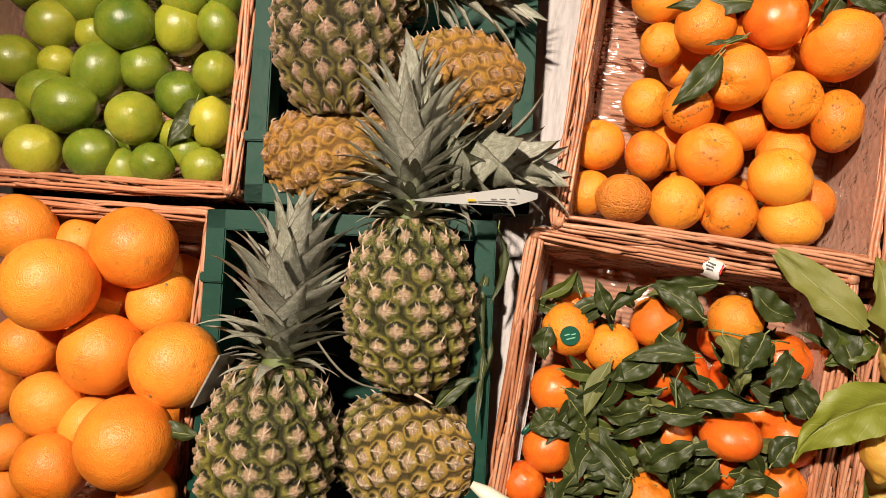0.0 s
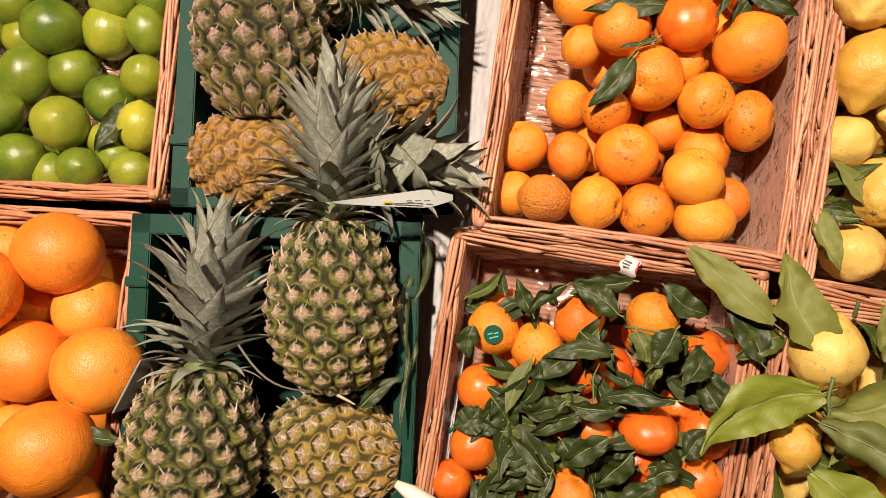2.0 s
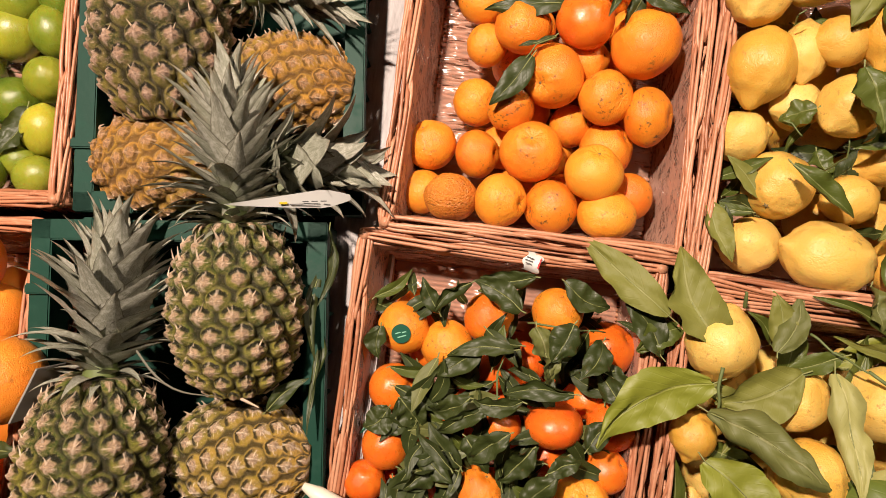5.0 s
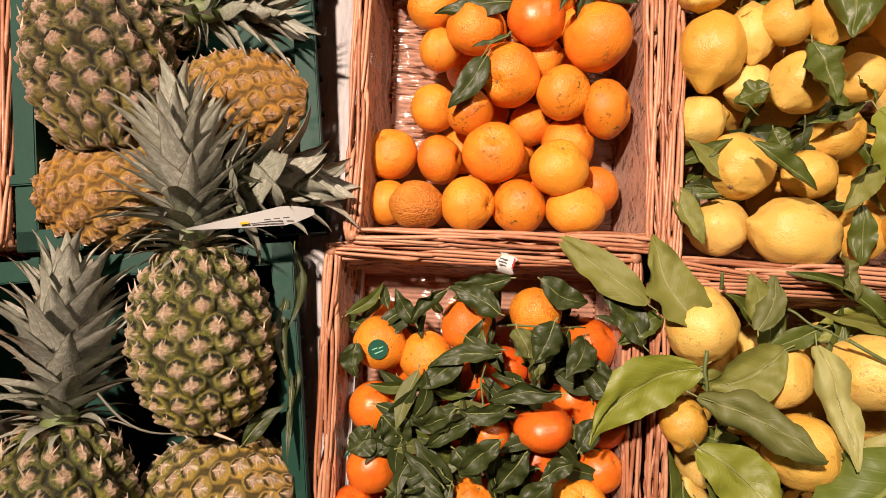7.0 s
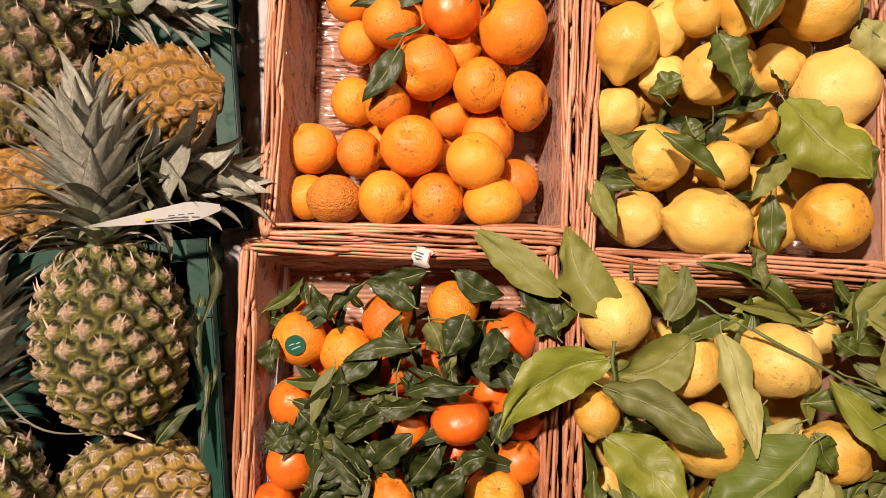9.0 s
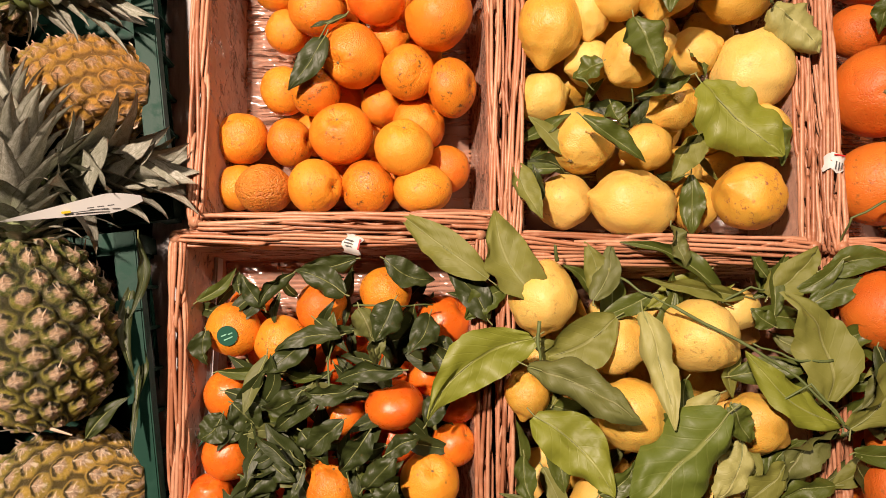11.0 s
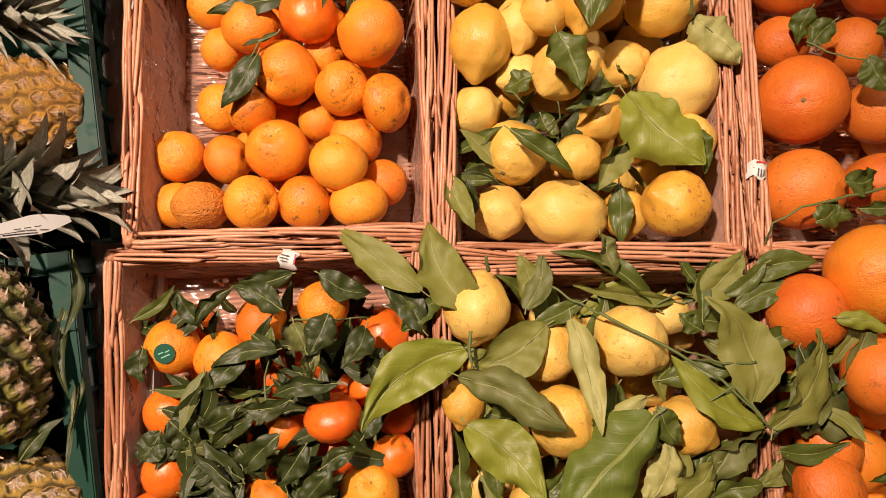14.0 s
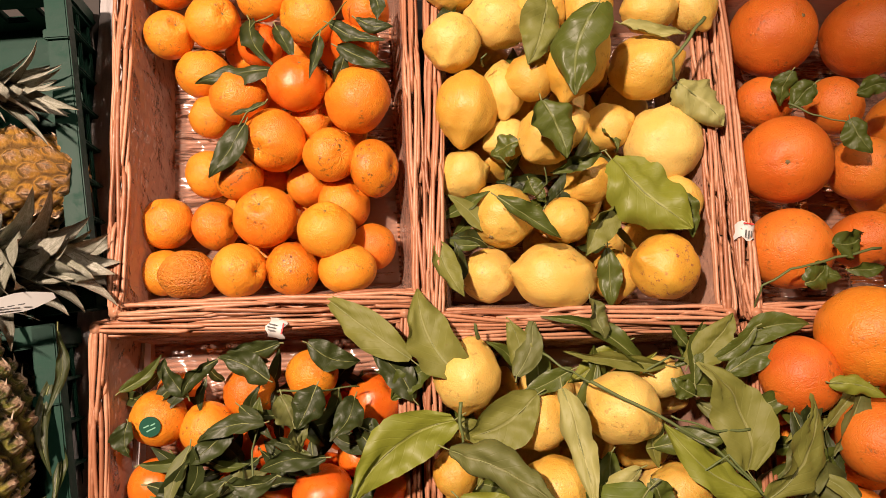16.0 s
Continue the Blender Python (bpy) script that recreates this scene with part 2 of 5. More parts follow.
def rind_material(name, flesh, ring, warm, line, amount, beam=1.0):
    """Pineapple rind: pinkish-brown eyes with pale starred lower lips, shade painted as a dark upper line and into the
    dark seams, green or yellow ridges between.
    """
    n = Nodes(name)
    d, cell, along, lift, ray = n.attr("eye"), n.attr("cell"), n.attr("along"), n.attr("lift"), n.attr("ray")
    v = n.coords()
    patch = n.noise(22, 3, 0.6, v)
    fine = n.noise(900, 4, 0.75, v)
    mid = n.noise(330, 4, 0.7, v)
    blot = n.noise(110, 3, 0.6, v)
    ripe = n.math("ADD", n.math("MULTIPLY", n.math("SUBTRACT", 1.0, along), 0.5), n.math("ADD", n.math("MULTIPLY", patch, 0.8), amount))
    ridge = n.mix(n.ramp(ripe, (0.45, (0, 0, 0)), (0.85, (1, 1, 1))), ring, warm)
    ridge = n.mix(n.math("MULTIPLY", n.ramp(mid, (0.42, (0, 0, 0)), (0.62, (1, 1, 1))), 0.45), ridge, tuple(min(1, c * 0.6 + f * 0.5) for c, f in zip(warm, flesh)))
    ridge = n.mix(n.math("MULTIPLY", n.ramp(blot, (0.50, (0, 0, 0)), (0.66, (1, 1, 1))), 0.35), ridge, tuple(c * 0.35 for c in flesh))
    wob = n.math("ADD", d, n.math("MULTIPLY", n.math("SUBTRACT", mid, 0.5), 0.30))
    pale = tuple(min(0.9, c * 1.15 + 0.24) for c in flesh)
    core = n.mix(n.ramp(mid, (0.36, (0, 0, 0)), (0.56, (1, 1, 1))), tuple(c * 0.50 for c in flesh), flesh)
    core = n.mix(n.math("MULTIPLY", n.ramp(fine, (0.44, (0, 0, 0)), (0.60, (1, 1, 1))), 0.30), core, tuple(c * 0.28 for c in flesh))
    core = n.mix(n.math("MULTIPLY", cell, 0.15), core, tuple(0.5 * (c + f * 0.6) for c, f in zip(ring, flesh)))
    col = n.mix(n.ramp(wob, (0.36, (0, 0, 0)), (0.50, (1, 1, 1))), core, ridge)
    # Shadow under each eye's upper edge, painted as a dark arc.
    arc_shade = n.math("MULTIPLY", n.ramp(wob, (0.40, (0, 0, 0)), (0.50, (1, 1, 1)), (0.68, (1, 1, 1)), (0.80, (0, 0, 0))), n.ramp(lift, (0.42, (0, 0, 0)), (0.60, (1, 1, 1))))
    col = n.mix(n.math("MULTIPLY", arc_shade, 0.95), col, line)
    # Dark seam tone, deepened with painted shade between the eyes.
    shaded_seam = n.ramp(wob, (0.78, (0, 0, 0)), (0.96, (1, 1, 1)))
    col = n.mix(n.math("MULTIPLY", shaded_seam, 0.85), col, line)
    beams = n.ramp(n.math("ADD", n.math("ADD", ray, n.math("MULTIPLY", n.math("SUBTRACT", fine, 0.5), 1.6)), n.math("MULTIPLY", n.math("SUBTRACT", blot, 0.5), 2.2)), (0.34, (0, 0, 0)), (0.82, (1, 1, 1)))
    col = n.mix(n.math("MULTIPLY", beams, n.math("MULTIPLY", n.math("ADD", 0.30, n.math("MULTIPLY", mid, 0.9)), beam)), col, pale)
    col = n.mix(n.math("MULTIPLY", n.ramp(fine, (0.62, (0, 0, 0)), (0.68, (1, 1, 1))), 0.35), col, pale)
    return n.done(col, n.math("ADD", 0.30, n.math("MULTIPLY", fine, 0.25)), n.bump(n.math("ADD", fine, n.math("MULTIPLY", mid, 1.6)), 0.9, 0.0026), Specular_IOR_Level=0.5)


# Fourth colour: shade painted into arcs and seams, near-black on the first two.
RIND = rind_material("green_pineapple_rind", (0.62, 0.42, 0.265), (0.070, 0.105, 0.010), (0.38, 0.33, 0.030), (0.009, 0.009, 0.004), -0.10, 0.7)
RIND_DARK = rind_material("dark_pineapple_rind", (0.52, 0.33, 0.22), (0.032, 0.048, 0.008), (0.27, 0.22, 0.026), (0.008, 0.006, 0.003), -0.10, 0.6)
RIND_TURNING = rind_material("turning_pineapple_rind", (0.66, 0.45, 0.29), (0.15, 0.17, 0.018), (0.60, 0.37, 0.055), (0.030, 0.022, 0.008), 0.02)
RIND_RIPE = rind_material("golden_pineapple_rind", (0.60, 0.33, 0.16), (0.34, 0.25, 0.035), (0.60, 0.29, 0.035), (0.17, 0.085, 0.022), 0.05, 0.5)


def plain(name, colour, rough, vary=0.25, scale=60, bump=0.0006, dark=None, metal=0.0):
    n = Nodes(name)
    v = n.coords()
    f = n.noise(scale, 5, 0.65, v)
    other = dark or tuple(c * 0.55 for c in colour)
    col = n.mix(n.math("MULTIPLY", f, vary * 2), colour, other)
    return n.done(col, n.math("ADD", rough, n.math("MULTIPLY", f, 0.15)), n.bump(f, 0.4, bump), Metallic=metal)


BRACT = plain("dry_bract", (0.66, 0.50, 0.36), 0.6, 0.5, 120)
RIB = plain("leaf_rib", (0.24, 0.26, 0.09), 0.5, 0.3, 90)
BUTTON_BROWN = plain("dry_stem_button", (0.21, 0.145, 0.055), 0.6, 0.4, 8)
STALK = plain("green_stalk", (0.13, 0.17, 0.05), 0.5, 0.4, 150)
PAPER = plain("white_card", (0.66, 0.66, 0.63), 0.5, 0.06, 40, 0.0002)
INK = plain("printed_ink", (0.10, 0.10, 0.10), 0.6, 0.1)
YELLOW_INK = plain("yellow_ink", (0.75, 0.52, 0.03), 0.5, 0.1)
RED_INK = plain("red_ink", (0.60, 0.02, 0.02), 0.4, 0.1)
STICKER = plain("dark_green_sticker", (0.008, 0.085, 0.05), 0.35, 0.1)
STICKER_INK = plain("pale_green_ink", (0.25, 0.55, 0.40), 0.4, 0.1)
GREY_CARD = plain("grey_card", (0.30, 0.28, 0.26), 0.5, 0.2)
WHITE_STALK = plain("white_stalk", (0.78, 0.76, 0.62), 0.4, 0.15, 50)


def board_material():
    n = Nodes("limewashed_board")
    v = n.coords()
    m = n.add("ShaderNodeMapping")
    m.inputs["Scale"].default_value = (9, 1, 1)
    n.link(v, m.inputs["Vector"])
    grain = n.noise(14, 6, 0.7, m.outputs[0])
    col = n.ramp(grain, (0.25, (0.26, 0.24, 0.235)), (0.5, (0.44, 0.41, 0.405)), (0.75, (0.56, 0.53, 0.52)))
    return n.done(col, 0.55, n.bump(grain, 0.5, 0.002))


BOARD = board_material()
# Near-black planks, so the gaps between the baskets come out dark.
DARK_BOARD = plain("near_black_board", (0.045, 0.036, 0.03), 0.6, 0.3, 14, 0.002)
# Dark colour for the unseen walls and ceiling, to hold down bounce light.
PAINT = plain("low_bounce_paint", (0.06, 0.055, 0.05), 0.8, 0.08, 8)
FLOOR = plain("floor_tile", (0.09, 0.085, 0.08), 0.5, 0.15, 6)

# ---------- mesh helpers ----------


def from_arrays(name, verts, faces, smooth=True, uv=None, attrs=None):
    me = bpy.data.meshes.new(name)
    me.from_pydata([tuple(v) for v in verts], [], [tuple(int(i) for i in f) for f in faces])
    if smooth:
        me.polygons.foreach_set("use_smooth", [True] * len(me.polygons))
    if uv is not None:
        layer = me.uv_layers.new(name="UVMap")
        idx = np.empty(len(me.loops), dtype=np.int32)
        me.loops.foreach_get("vertex_index", idx)
        layer.data.foreach_set("uv", np.asarray(uv, dtype=np.float32)[idx].ravel())
    for k, vals in (attrs or {}).items():
        a = me.attributes.new(k, "FLOAT", "POINT")
        a.data.foreach_set("value", np.asarray(vals, dtype=np.float32))
    me.update()
    return me


def grid_faces(nu, nv, wrap=False):
    out = []
    for i in range(nu - 1):
        for j in range(nv if wrap else nv - 1):
            k = (j + 1) % nv
            out.append((i * nv + j, i * nv + k, (i + 1) * nv + k, (i + 1) * nv + j))
    return out


def child(name, me, mat, parent, m=None, label=""):
    """One mesh object under a thing or a part."""
    if mat is not None and not me.materials:
        me.materials.append(mat)
    ob = new(name, me)
    ob.parent = parent
    if m is not None:
        ob.matrix_basis = m
    if label:
        ob["label"] = label
    return ob


def thing(name, me, mat, m, label, category, group="", kind=""):
    if me is not None and mat is not None and not me.materials:
        me.materials.append(mat)
    ob = new(name, me)
    ob.matrix_world = SLOPE @ m
    return tagged(ob, label, category, group, kind)


def tube(path, radii, sides=6):
    """A rounded rod along a path of points; radii one number or one a point."""
    path = [Vector(p) for p in path]
    n = len(path)
    radii = [radii] * n if isinstance(radii, (int, float)) else radii
    verts, faces = [], []
    ref = Vector((0.13, 0.21, 1)).normalized()
    for i, p in enumerate(path):
        t = (path[min(i + 1, n - 1)] - path[max(i - 1, 0)]).normalized()
        a = t.cross(ref)
        a = (a if a.length > 1e-4 else t.cross(Vector((1, 0, 0)))).normalized()
        b = t.cross(a)
        for s in range(sides):
            an = 2 * math.pi * s / sides
            verts.append(p + radii[i] * (math.cos(an) * a + math.sin(an) * b))
    faces = grid_faces(n, sides, True)
    faces.append(tuple(range(sides))[::-1])
    faces.append(tuple((n - 1) * sides + s for s in range(sides)))
    return verts, faces


def joined(pieces):
    verts, faces = [], []
    for v, f in pieces:
        o = len(verts)
        verts += v
        faces += [tuple(i + o for i in q) for q in f]
    return verts, faces


def box(cx, cy, cz, sx, sy, sz, bevel=0.0015):
    bm = bmesh.new()
    bmesh.ops.create_cube(bm, size=1, matrix=Matrix.Translation((cx, cy, cz)) @ Matrix.Diagonal((sx, sy, sz, 1)))
    if bevel:
        bmesh.ops.bevel(bm, geom=bm.edges[:], offset=bevel, segments=2, affect="EDGES")
    verts, faces = [v.co.copy() for v in bm.verts], [tuple(v.index for v in f.verts) for f in bm.faces]
    bm.free()
    return verts, faces


def solid(name, pieces, smooth=False):
    v, f = joined(pieces)
    return from_arrays(name, v, f, smooth)


# ---------- unseen shop shell added round the display ---
def room():
    for name, c, s, mat in (("floor", (0.2, 0, -0.05), (8, 7, 0.1), FLOOR), ("ceiling", (0.2, 0, 3.25), (8, 7, 0.1), PAINT), ("wall_back", (0.2, 3.05, 1.6), (8, 0.1, 3.2), PAINT),
                            ("wall_front", (0.2, -3.05, 1.6), (8, 0.1, 3.2), PAINT), ("wall_left", (-3.75, 0, 1.6), (0.1, 6, 3.2), PAINT), ("wall_right", (4.15, 0, 1.6), (0.1, 6, 3.2), PAINT)):
        me = solid(name, [box(*c, *s, 0)])
        me.materials.append(mat)
        tagged(new(name, me), "unseen plain shop " + name.split("_")[0], name.split("_")[0], kind="structure")


room()
BASE = -0.15


def display():
    root = thing("display_table", None, None, Matrix.Identity(4), "sloping dark wooden display table under the baskets", "display table")
    for x0, x1 in ((-1.1, -0.78), (-0.776, -0.43), (-0.426, -0.084), (0.006, 0.32), (0.324, 0.68), (0.684, 1.0), (1.004, 1.3)):
        me = solid("plank", [box((x0 + x1) / 2, 0.0, BASE - 0.0125, x1 - x0, 1.3, 0.025, 0.002)])
        child("plank", me, DARK_BOARD, root)
    me = solid("plank", [box(0, 0, -0.011, 0.080, 1.0, 0.022, 0.002)])
    child("plank", me, BOARD, root, Matrix.Translation((-0.041, 0.11, -0.110)) @ pose(0, 0, 0, -6), "pale limewashed plank")
    for x in (-0.95, 1.15):
        for y, drop in ((-0.55, 0.62), (0.55, 1.0)):
            v, f = box(0, 0, 0, 0.07, 0.07, drop, 0.003)
            me = from_arrays("leg", v, f, False)
            leg = child("leg", me, BOARD, root)
            top = SLOPE @ Vector((x, y, BASE - 0.025))
            leg.matrix_basis = SLOPE.inverted() @ Matrix.Translation((top.x, top.y, top.z / 2)) @ Matrix.Diagonal((1, 1, (top.z + 0.02) / drop, 1))


display()

# ---------- wicker baskets ----------
ROD = 0.0023
STEP = 0.019


def weave_rod(length, phase, seed):
    rnd = random.Random(seed)
    n = max(int(length / 0.0075), 8)
    pts = []
    for i in range(n + 1):
        s = length * i / n - length / 2
        pts.append((s, 0.0022 * math.sin(math.pi * s / STEP + phase * math.pi) + rnd.uniform(-0.0004, 0.0004), rnd.uniform(-0.0005, 0.0005)))
    v, f = tube(pts, [ROD * rnd.uniform(0.92, 1.1) for _ in pts], 6)
    return from_arrays("willow_rod", v, f)


RIM_R = 0.0083


def rim_rod(seed, drift):
    """One rod of the rolled border, 0.2 m long, lying on a round edge and drifting across it."""
    rnd = random.Random(seed)
    pts, n = [], 14
    ph = rnd.uniform(0, 6)
    for i in range(n + 1):
        u = i / n
        an = radians(drift * (u - 0.5)) + 0.05 * math.sin(5 * u + ph)
        rad = RIM_R + 0.0009 * math.sin(math.pi * u) + 0.0006 * math.sin(9 * u + ph) - 0.0045 * max(0, abs(u - 0.5) - 0.40) * 10
        pts.append((0.2 * (u - 0.5), rad * math.sin(an), rad * math.cos(an)))
    v, f = tube(pts, [0.0022 * (1.10 - 0.26 * u) * (0.80 if u in (0, 1) else 1) for u in [i / n for i in range(n + 1)]], 7)
    return from_arrays("rim_rod", v, f)


RIM = [rim_rod(k, (-50, -30, -18, -40, -62, 20)[k]) for k in range(6)]
for me in RIM:
    me.materials.append(WILLOW)


STAKE = from_arrays("stake", *tube([(0, 0, -0.056), (0, 0, 0.0), (0, 0, 0.042)], 0.0024, 5))


def basket(x0, x1, y0, y1, top, turn, label, film_bits=True, depth=0.115, flare=0.009, lean=(0, 0)):
    w, l = x1 - x0, y1 - y0
    m = Matrix.Translation(((x0 + x1) / 2, (y0 + y1) / 2, top)) @ pose(0, 0, 0, lean[0], lean[1], turn)
    root = thing("wicker_basket", None, None, m, label, "basket", "wicker baskets on the display")
    seed = round((x0 * 7 + y0 * 13) * 1000)
    rnd = random.Random(seed)
    sides = [(w, l / 2, 0), (l, w / 2, 90), (w, l / 2, 180), (l, w / 2, 270)]
    levels = 18
    for length, off, rz in sides:
        shared = [weave_rod(length - 0.012, k % 2, seed + rz + k) for k in range(4)]
        for me in shared:
            me.materials.append(WILLOW)
        for k in range(levels):
            z = -0.014 - (depth - 0.014) * k / (levels - 1)
            inset = flare * (-z) / depth + 0.0085
            q = pose(0, 0, 0, 0, 0, rz) @ Matrix.Translation((0, -(off - inset), z)) @ Matrix.Diagonal(((length - 2 * inset) / (length - 0.012), 1, 1, 1))
            child("willow_rod", shared[(k % 2) + 2 * rnd.randrange(2)], WILLOW, root, q)
        num = int((length - 0.04) / STEP)
        for k in range(num + 1):
            s = (k - num / 2) * STEP
            child("stake", STAKE, WILLOW, root, pose(0, 0, 0, 0, 0, rz) @ Matrix.Translation((s * 0.985, -(off - 0.0085 - flare / 2), -depth / 2)) @ pose(0, 0, 0, -math.degrees(math.atan2(flare, depth)), 0, 0))
        for lane in range(9):
            an = 120 - 30 * lane
            s = -length / 2 + 0.006 - rnd.uniform(0.0, 0.07)
            while s < length / 2 - 0.02:
                size = rnd.uniform(0.11, 0.20)
                lo, hi = max(s - 0.012, -length / 2 + 0.004), min(s + size + 0.012, length / 2 - 0.004)
                if hi - lo > 0.025:
                    q = pose(0, 0, 0, 0, 0, rz) @ Matrix.Translation(((lo + hi) / 2, -(off - 0.0108), -0.0108)) @ pose(0, 0, 0, an + rnd.uniform(-6, 6), rnd.uniform(-0.5, 0.5), rnd.uniform(-0.5, 0.5)) @ Matrix.Diagonal(((hi - lo) / 0.2, 1, 1, 1)) @ Matrix.Translation((0, 0, rnd.uniform(-0.0018, 0.0012)))
                    child("rim_rod", RIM[rnd.randrange(6)], WILLOW, root, q)
                s += size
    for sx in (-1, 1):
        for sy in (-1, 1):
            v, f = tube([(sx * (w / 2 - 0.011), sy * (l / 2 - 0.011), 0.0), (sx * (w / 2 - 0.011 - flare), sy * (l / 2 - 0.011 - flare), -depth)], 0.0055, 7)
            child("corner_stake", from_arrays("corner_stake", v, f), WILLOW, root)
    floor_rods = []
    bw, bl = w - 2 * flare - 0.02, l - 2 * flare - 0.02
    k = 0
    y = -bl / 2
    while y < bl / 2:
        pts = [(-bw / 2 + bw * i / 26, y + rnd.uniform(-0.0005, 0.0005), -depth + 0.0025 * math.sin(math.pi * i + k * math.pi + 1.57)) for i in range(27)]
        floor_rods.append(tube(pts, 0.0030, 5))
        y += 0.0063
        k += 1
    v, f = joined(floor_rods)
    tagged(child("base_weave", from_arrays("base_weave", v, f), WILLOW, root), kind="stuff")
    if film_bits:
        nu, nv = 44, 9
        verts = []
        hw, hl = w / 2 - 0.0190, l / 2 - 0.0190
        ring = []
        for i in range(nu):
            a = 4 * i / nu
            e, s = int(a), a - int(a)
            ring.append([(-hw + 2 * hw * s, -hl), (hw, -hl + 2 * hl * s), (hw - 2 * hw * s, hl), (-hw, hl - 2 * hl * s)][e])
        for j in range(nv):
            z = -0.010 - (depth - 0.018) * j / (nv - 1)
            k2 = 1 - (flare + 0.004) * (j / (nv - 1)) / hw
            for i in range(nu):
                p = Vector((ring[i][0] * k2, ring[i][1] * k2, z))
                d = 0.0035 * noise.noise(p * 28 + Vector((seed % 17, 0, 0)))
                top_wave = 0.006 * noise.noise(p * 14) if j == 0 else 0
                verts.append(p + Vector((-d * (1 if p.x > 0 else -1) * 0.7 - 0.0015 * p.x / hw, -d * (1 if p.y > 0 else -1) * 0.7 - 0.0015 * p.y / hl, top_wave)))
        faces = grid_faces(nv, nu, True)
        n0 = len(verts)
        gu, gv = 18, 18
        for a in range(gu):
            for b in range(gv):
                p = Vector((-hw * 0.89 + 2 * hw * 0.89 * a / (gu - 1), -hl * 0.9 + 2 * hl * 0.9 * b / (gv - 1), -depth + 0.014))
                verts.append(p + Vector((0, 0, 0.006 * noise.noise(p * 26 + Vector((3, seed % 11, 0))))))
        faces += [tuple(i + n0 for i in q) for q in grid_faces(gu, gv)]
        me = from_arrays("plastic_liner", verts, faces)
        me.materials.append(FILM)
        me.materials.append(FILM_SIDE)
        sides_count = (nv - 1) * nu
        me.polygons.foreach_set("material_index", [1 if k < sides_count else 0 for k in range(len(me.polygons))])
        ln = child("plastic_liner", me, FILM, root, None, "clear crinkled plastic film liner")
        ln.visible_shadow = False
    return root


def set_basket(cx, cy, w, l, turn, label, top=0.0, lean=(0, 0)):
    drop = l / 2 * abs(math.sin(radians(lean[0]))) + w / 2 * abs(math.sin(radians(lean[1])))
    return basket(cx - w / 2, cx + w / 2, cy - l / 2, cy + l / 2, top, turn, label, lean=lean, depth=top - BASE - drop - 0.003)


set_basket(-0.596, 0.155, 0.404, 0.415, 5, "rectangular varnished wicker basket full of green limes", -0.010, (-2, 0))
set_basket(0.161, 0.203, 0.348, 0.432, 0.5, "rectangular varnished wicker basket half full of mandarins", -0.020, (-2.2, 0))
set_basket(0.505, 0.178, 0.340, 0.436, -1.5, "rectangular varnished wicker basket of lemons with leaves", -0.015, (-5, -1.2))
set_basket(0.868, 0.166, 0.376, 0.430, -1.5, "rectangular varnished wicker basket of large oranges", -0.009, (-5, 0))
set_basket(-0.561, -0.264, 0.362, 0.41, 5, "rectangular varnished wicker basket heaped with big oranges", 0.003, (-4, 0))
set_basket(0.143, -0.221, 0.352, 0.428, 0.5, "rectangular varnished wicker basket of leafy clementines", -0.028, (2, 0))
set_basket(0.500, -0.238, 0.360, 0.414, 0, "rectangular varnished wicker basket heaped with leafy lemons", -0.010)
set_basket(0.865, -0.243, 0.366, 0.414, 0, "rectangular varnished wicker basket heaped with oranges and leaves", -0.008)

# ---------- green crates ----------
def crate(x0, x1, y0, y1, top, turn, label, lean):
    w, l, t = x1 - x0, y1 - y0, 0.006
    h = top - BASE - w / 2 * math.sin(radians(lean)) - 0.002
    m = Matrix.Translation(((x0 + x1) / 2, (y0 + y1) / 2, top)) @ pose(0, 0, 0, 0, lean, turn)
    root = thing("plastic_crate", None, None, m, label, "crate", "green produce crates")
    child("base", solid("base", [box(0, 0, -h + 0.003, w - 0.02, l - 0.02, 0.006)]), GREEN, root)
    for length, off, rz in ((w, l / 2, 0), (l, w / 2, 90), (w, l / 2, 180), (l, w / 2, 270)):
        q = pose(0, 0, 0, 0, 0, rz)
        rail = [box(0, -(off - 0.012), -0.003, length, 0.024, 0.006), box(0, -(off - 0.003), -0.011, length, 0.006, 0.018), box(0, -(off - 0.021), -0.012, length - 0.03, 0.005, 0.022)]
        child("rim", solid("rim", rail), GREEN, root, q)
        panel = [box(0, -(off - 0.020), -0.030, length - 0.03, t, 0.022), box(0, -(off - 0.020), -h + 0.014, length - 0.03, t, 0.028)]
        n = int(length / 0.045)
        for k in range(n + 1):
            s = (k / n - 0.5) * (length - 0.03)
            panel.append(box(s, -(off - 0.020), -0.062, 0.022, t * 0.94, 0.046))
            panel.append(box(s, -(off - 0.010), -0.060, 0.004, 0.018, 0.10))
        panel.append(box(0, -(off - 0.008), -0.055, length - 0.02, 0.004, 0.005))
        panel.append(box(0, -(off - 0.008), -0.088, length - 0.02, 0.004, 0.005))
        child("side_panel", solid("side_panel", panel), GREEN, root, q)
        for k in (-1, 1):
            child("clip", solid("clip", [box(k * length * 0.30, -(off - 0.012), 0.0025, 0.012, 0.028, 0.006)]), GREEN, root, q)
    for sx in (-1, 1):
        for sy in (-1, 1):
            child("corner_post", solid("corner_post", [box(sx * (w / 2 - 0.014), sy * (l / 2 - 0.014), -h / 2, 0.026, 0.026, h - 0.004, 0.004)]), GREEN, root)
    return root


for cx, cy, top, lean in ((-0.214, -0.229, -0.012, 5.0), (-0.226, 0.183, -0.033, 5.5)):
    crate(cx - 0.17, cx + 0.17, cy - 0.20, cy + 0.20, top, 6.5, "scuffed dark green plastic crate holding pineapples", lean)

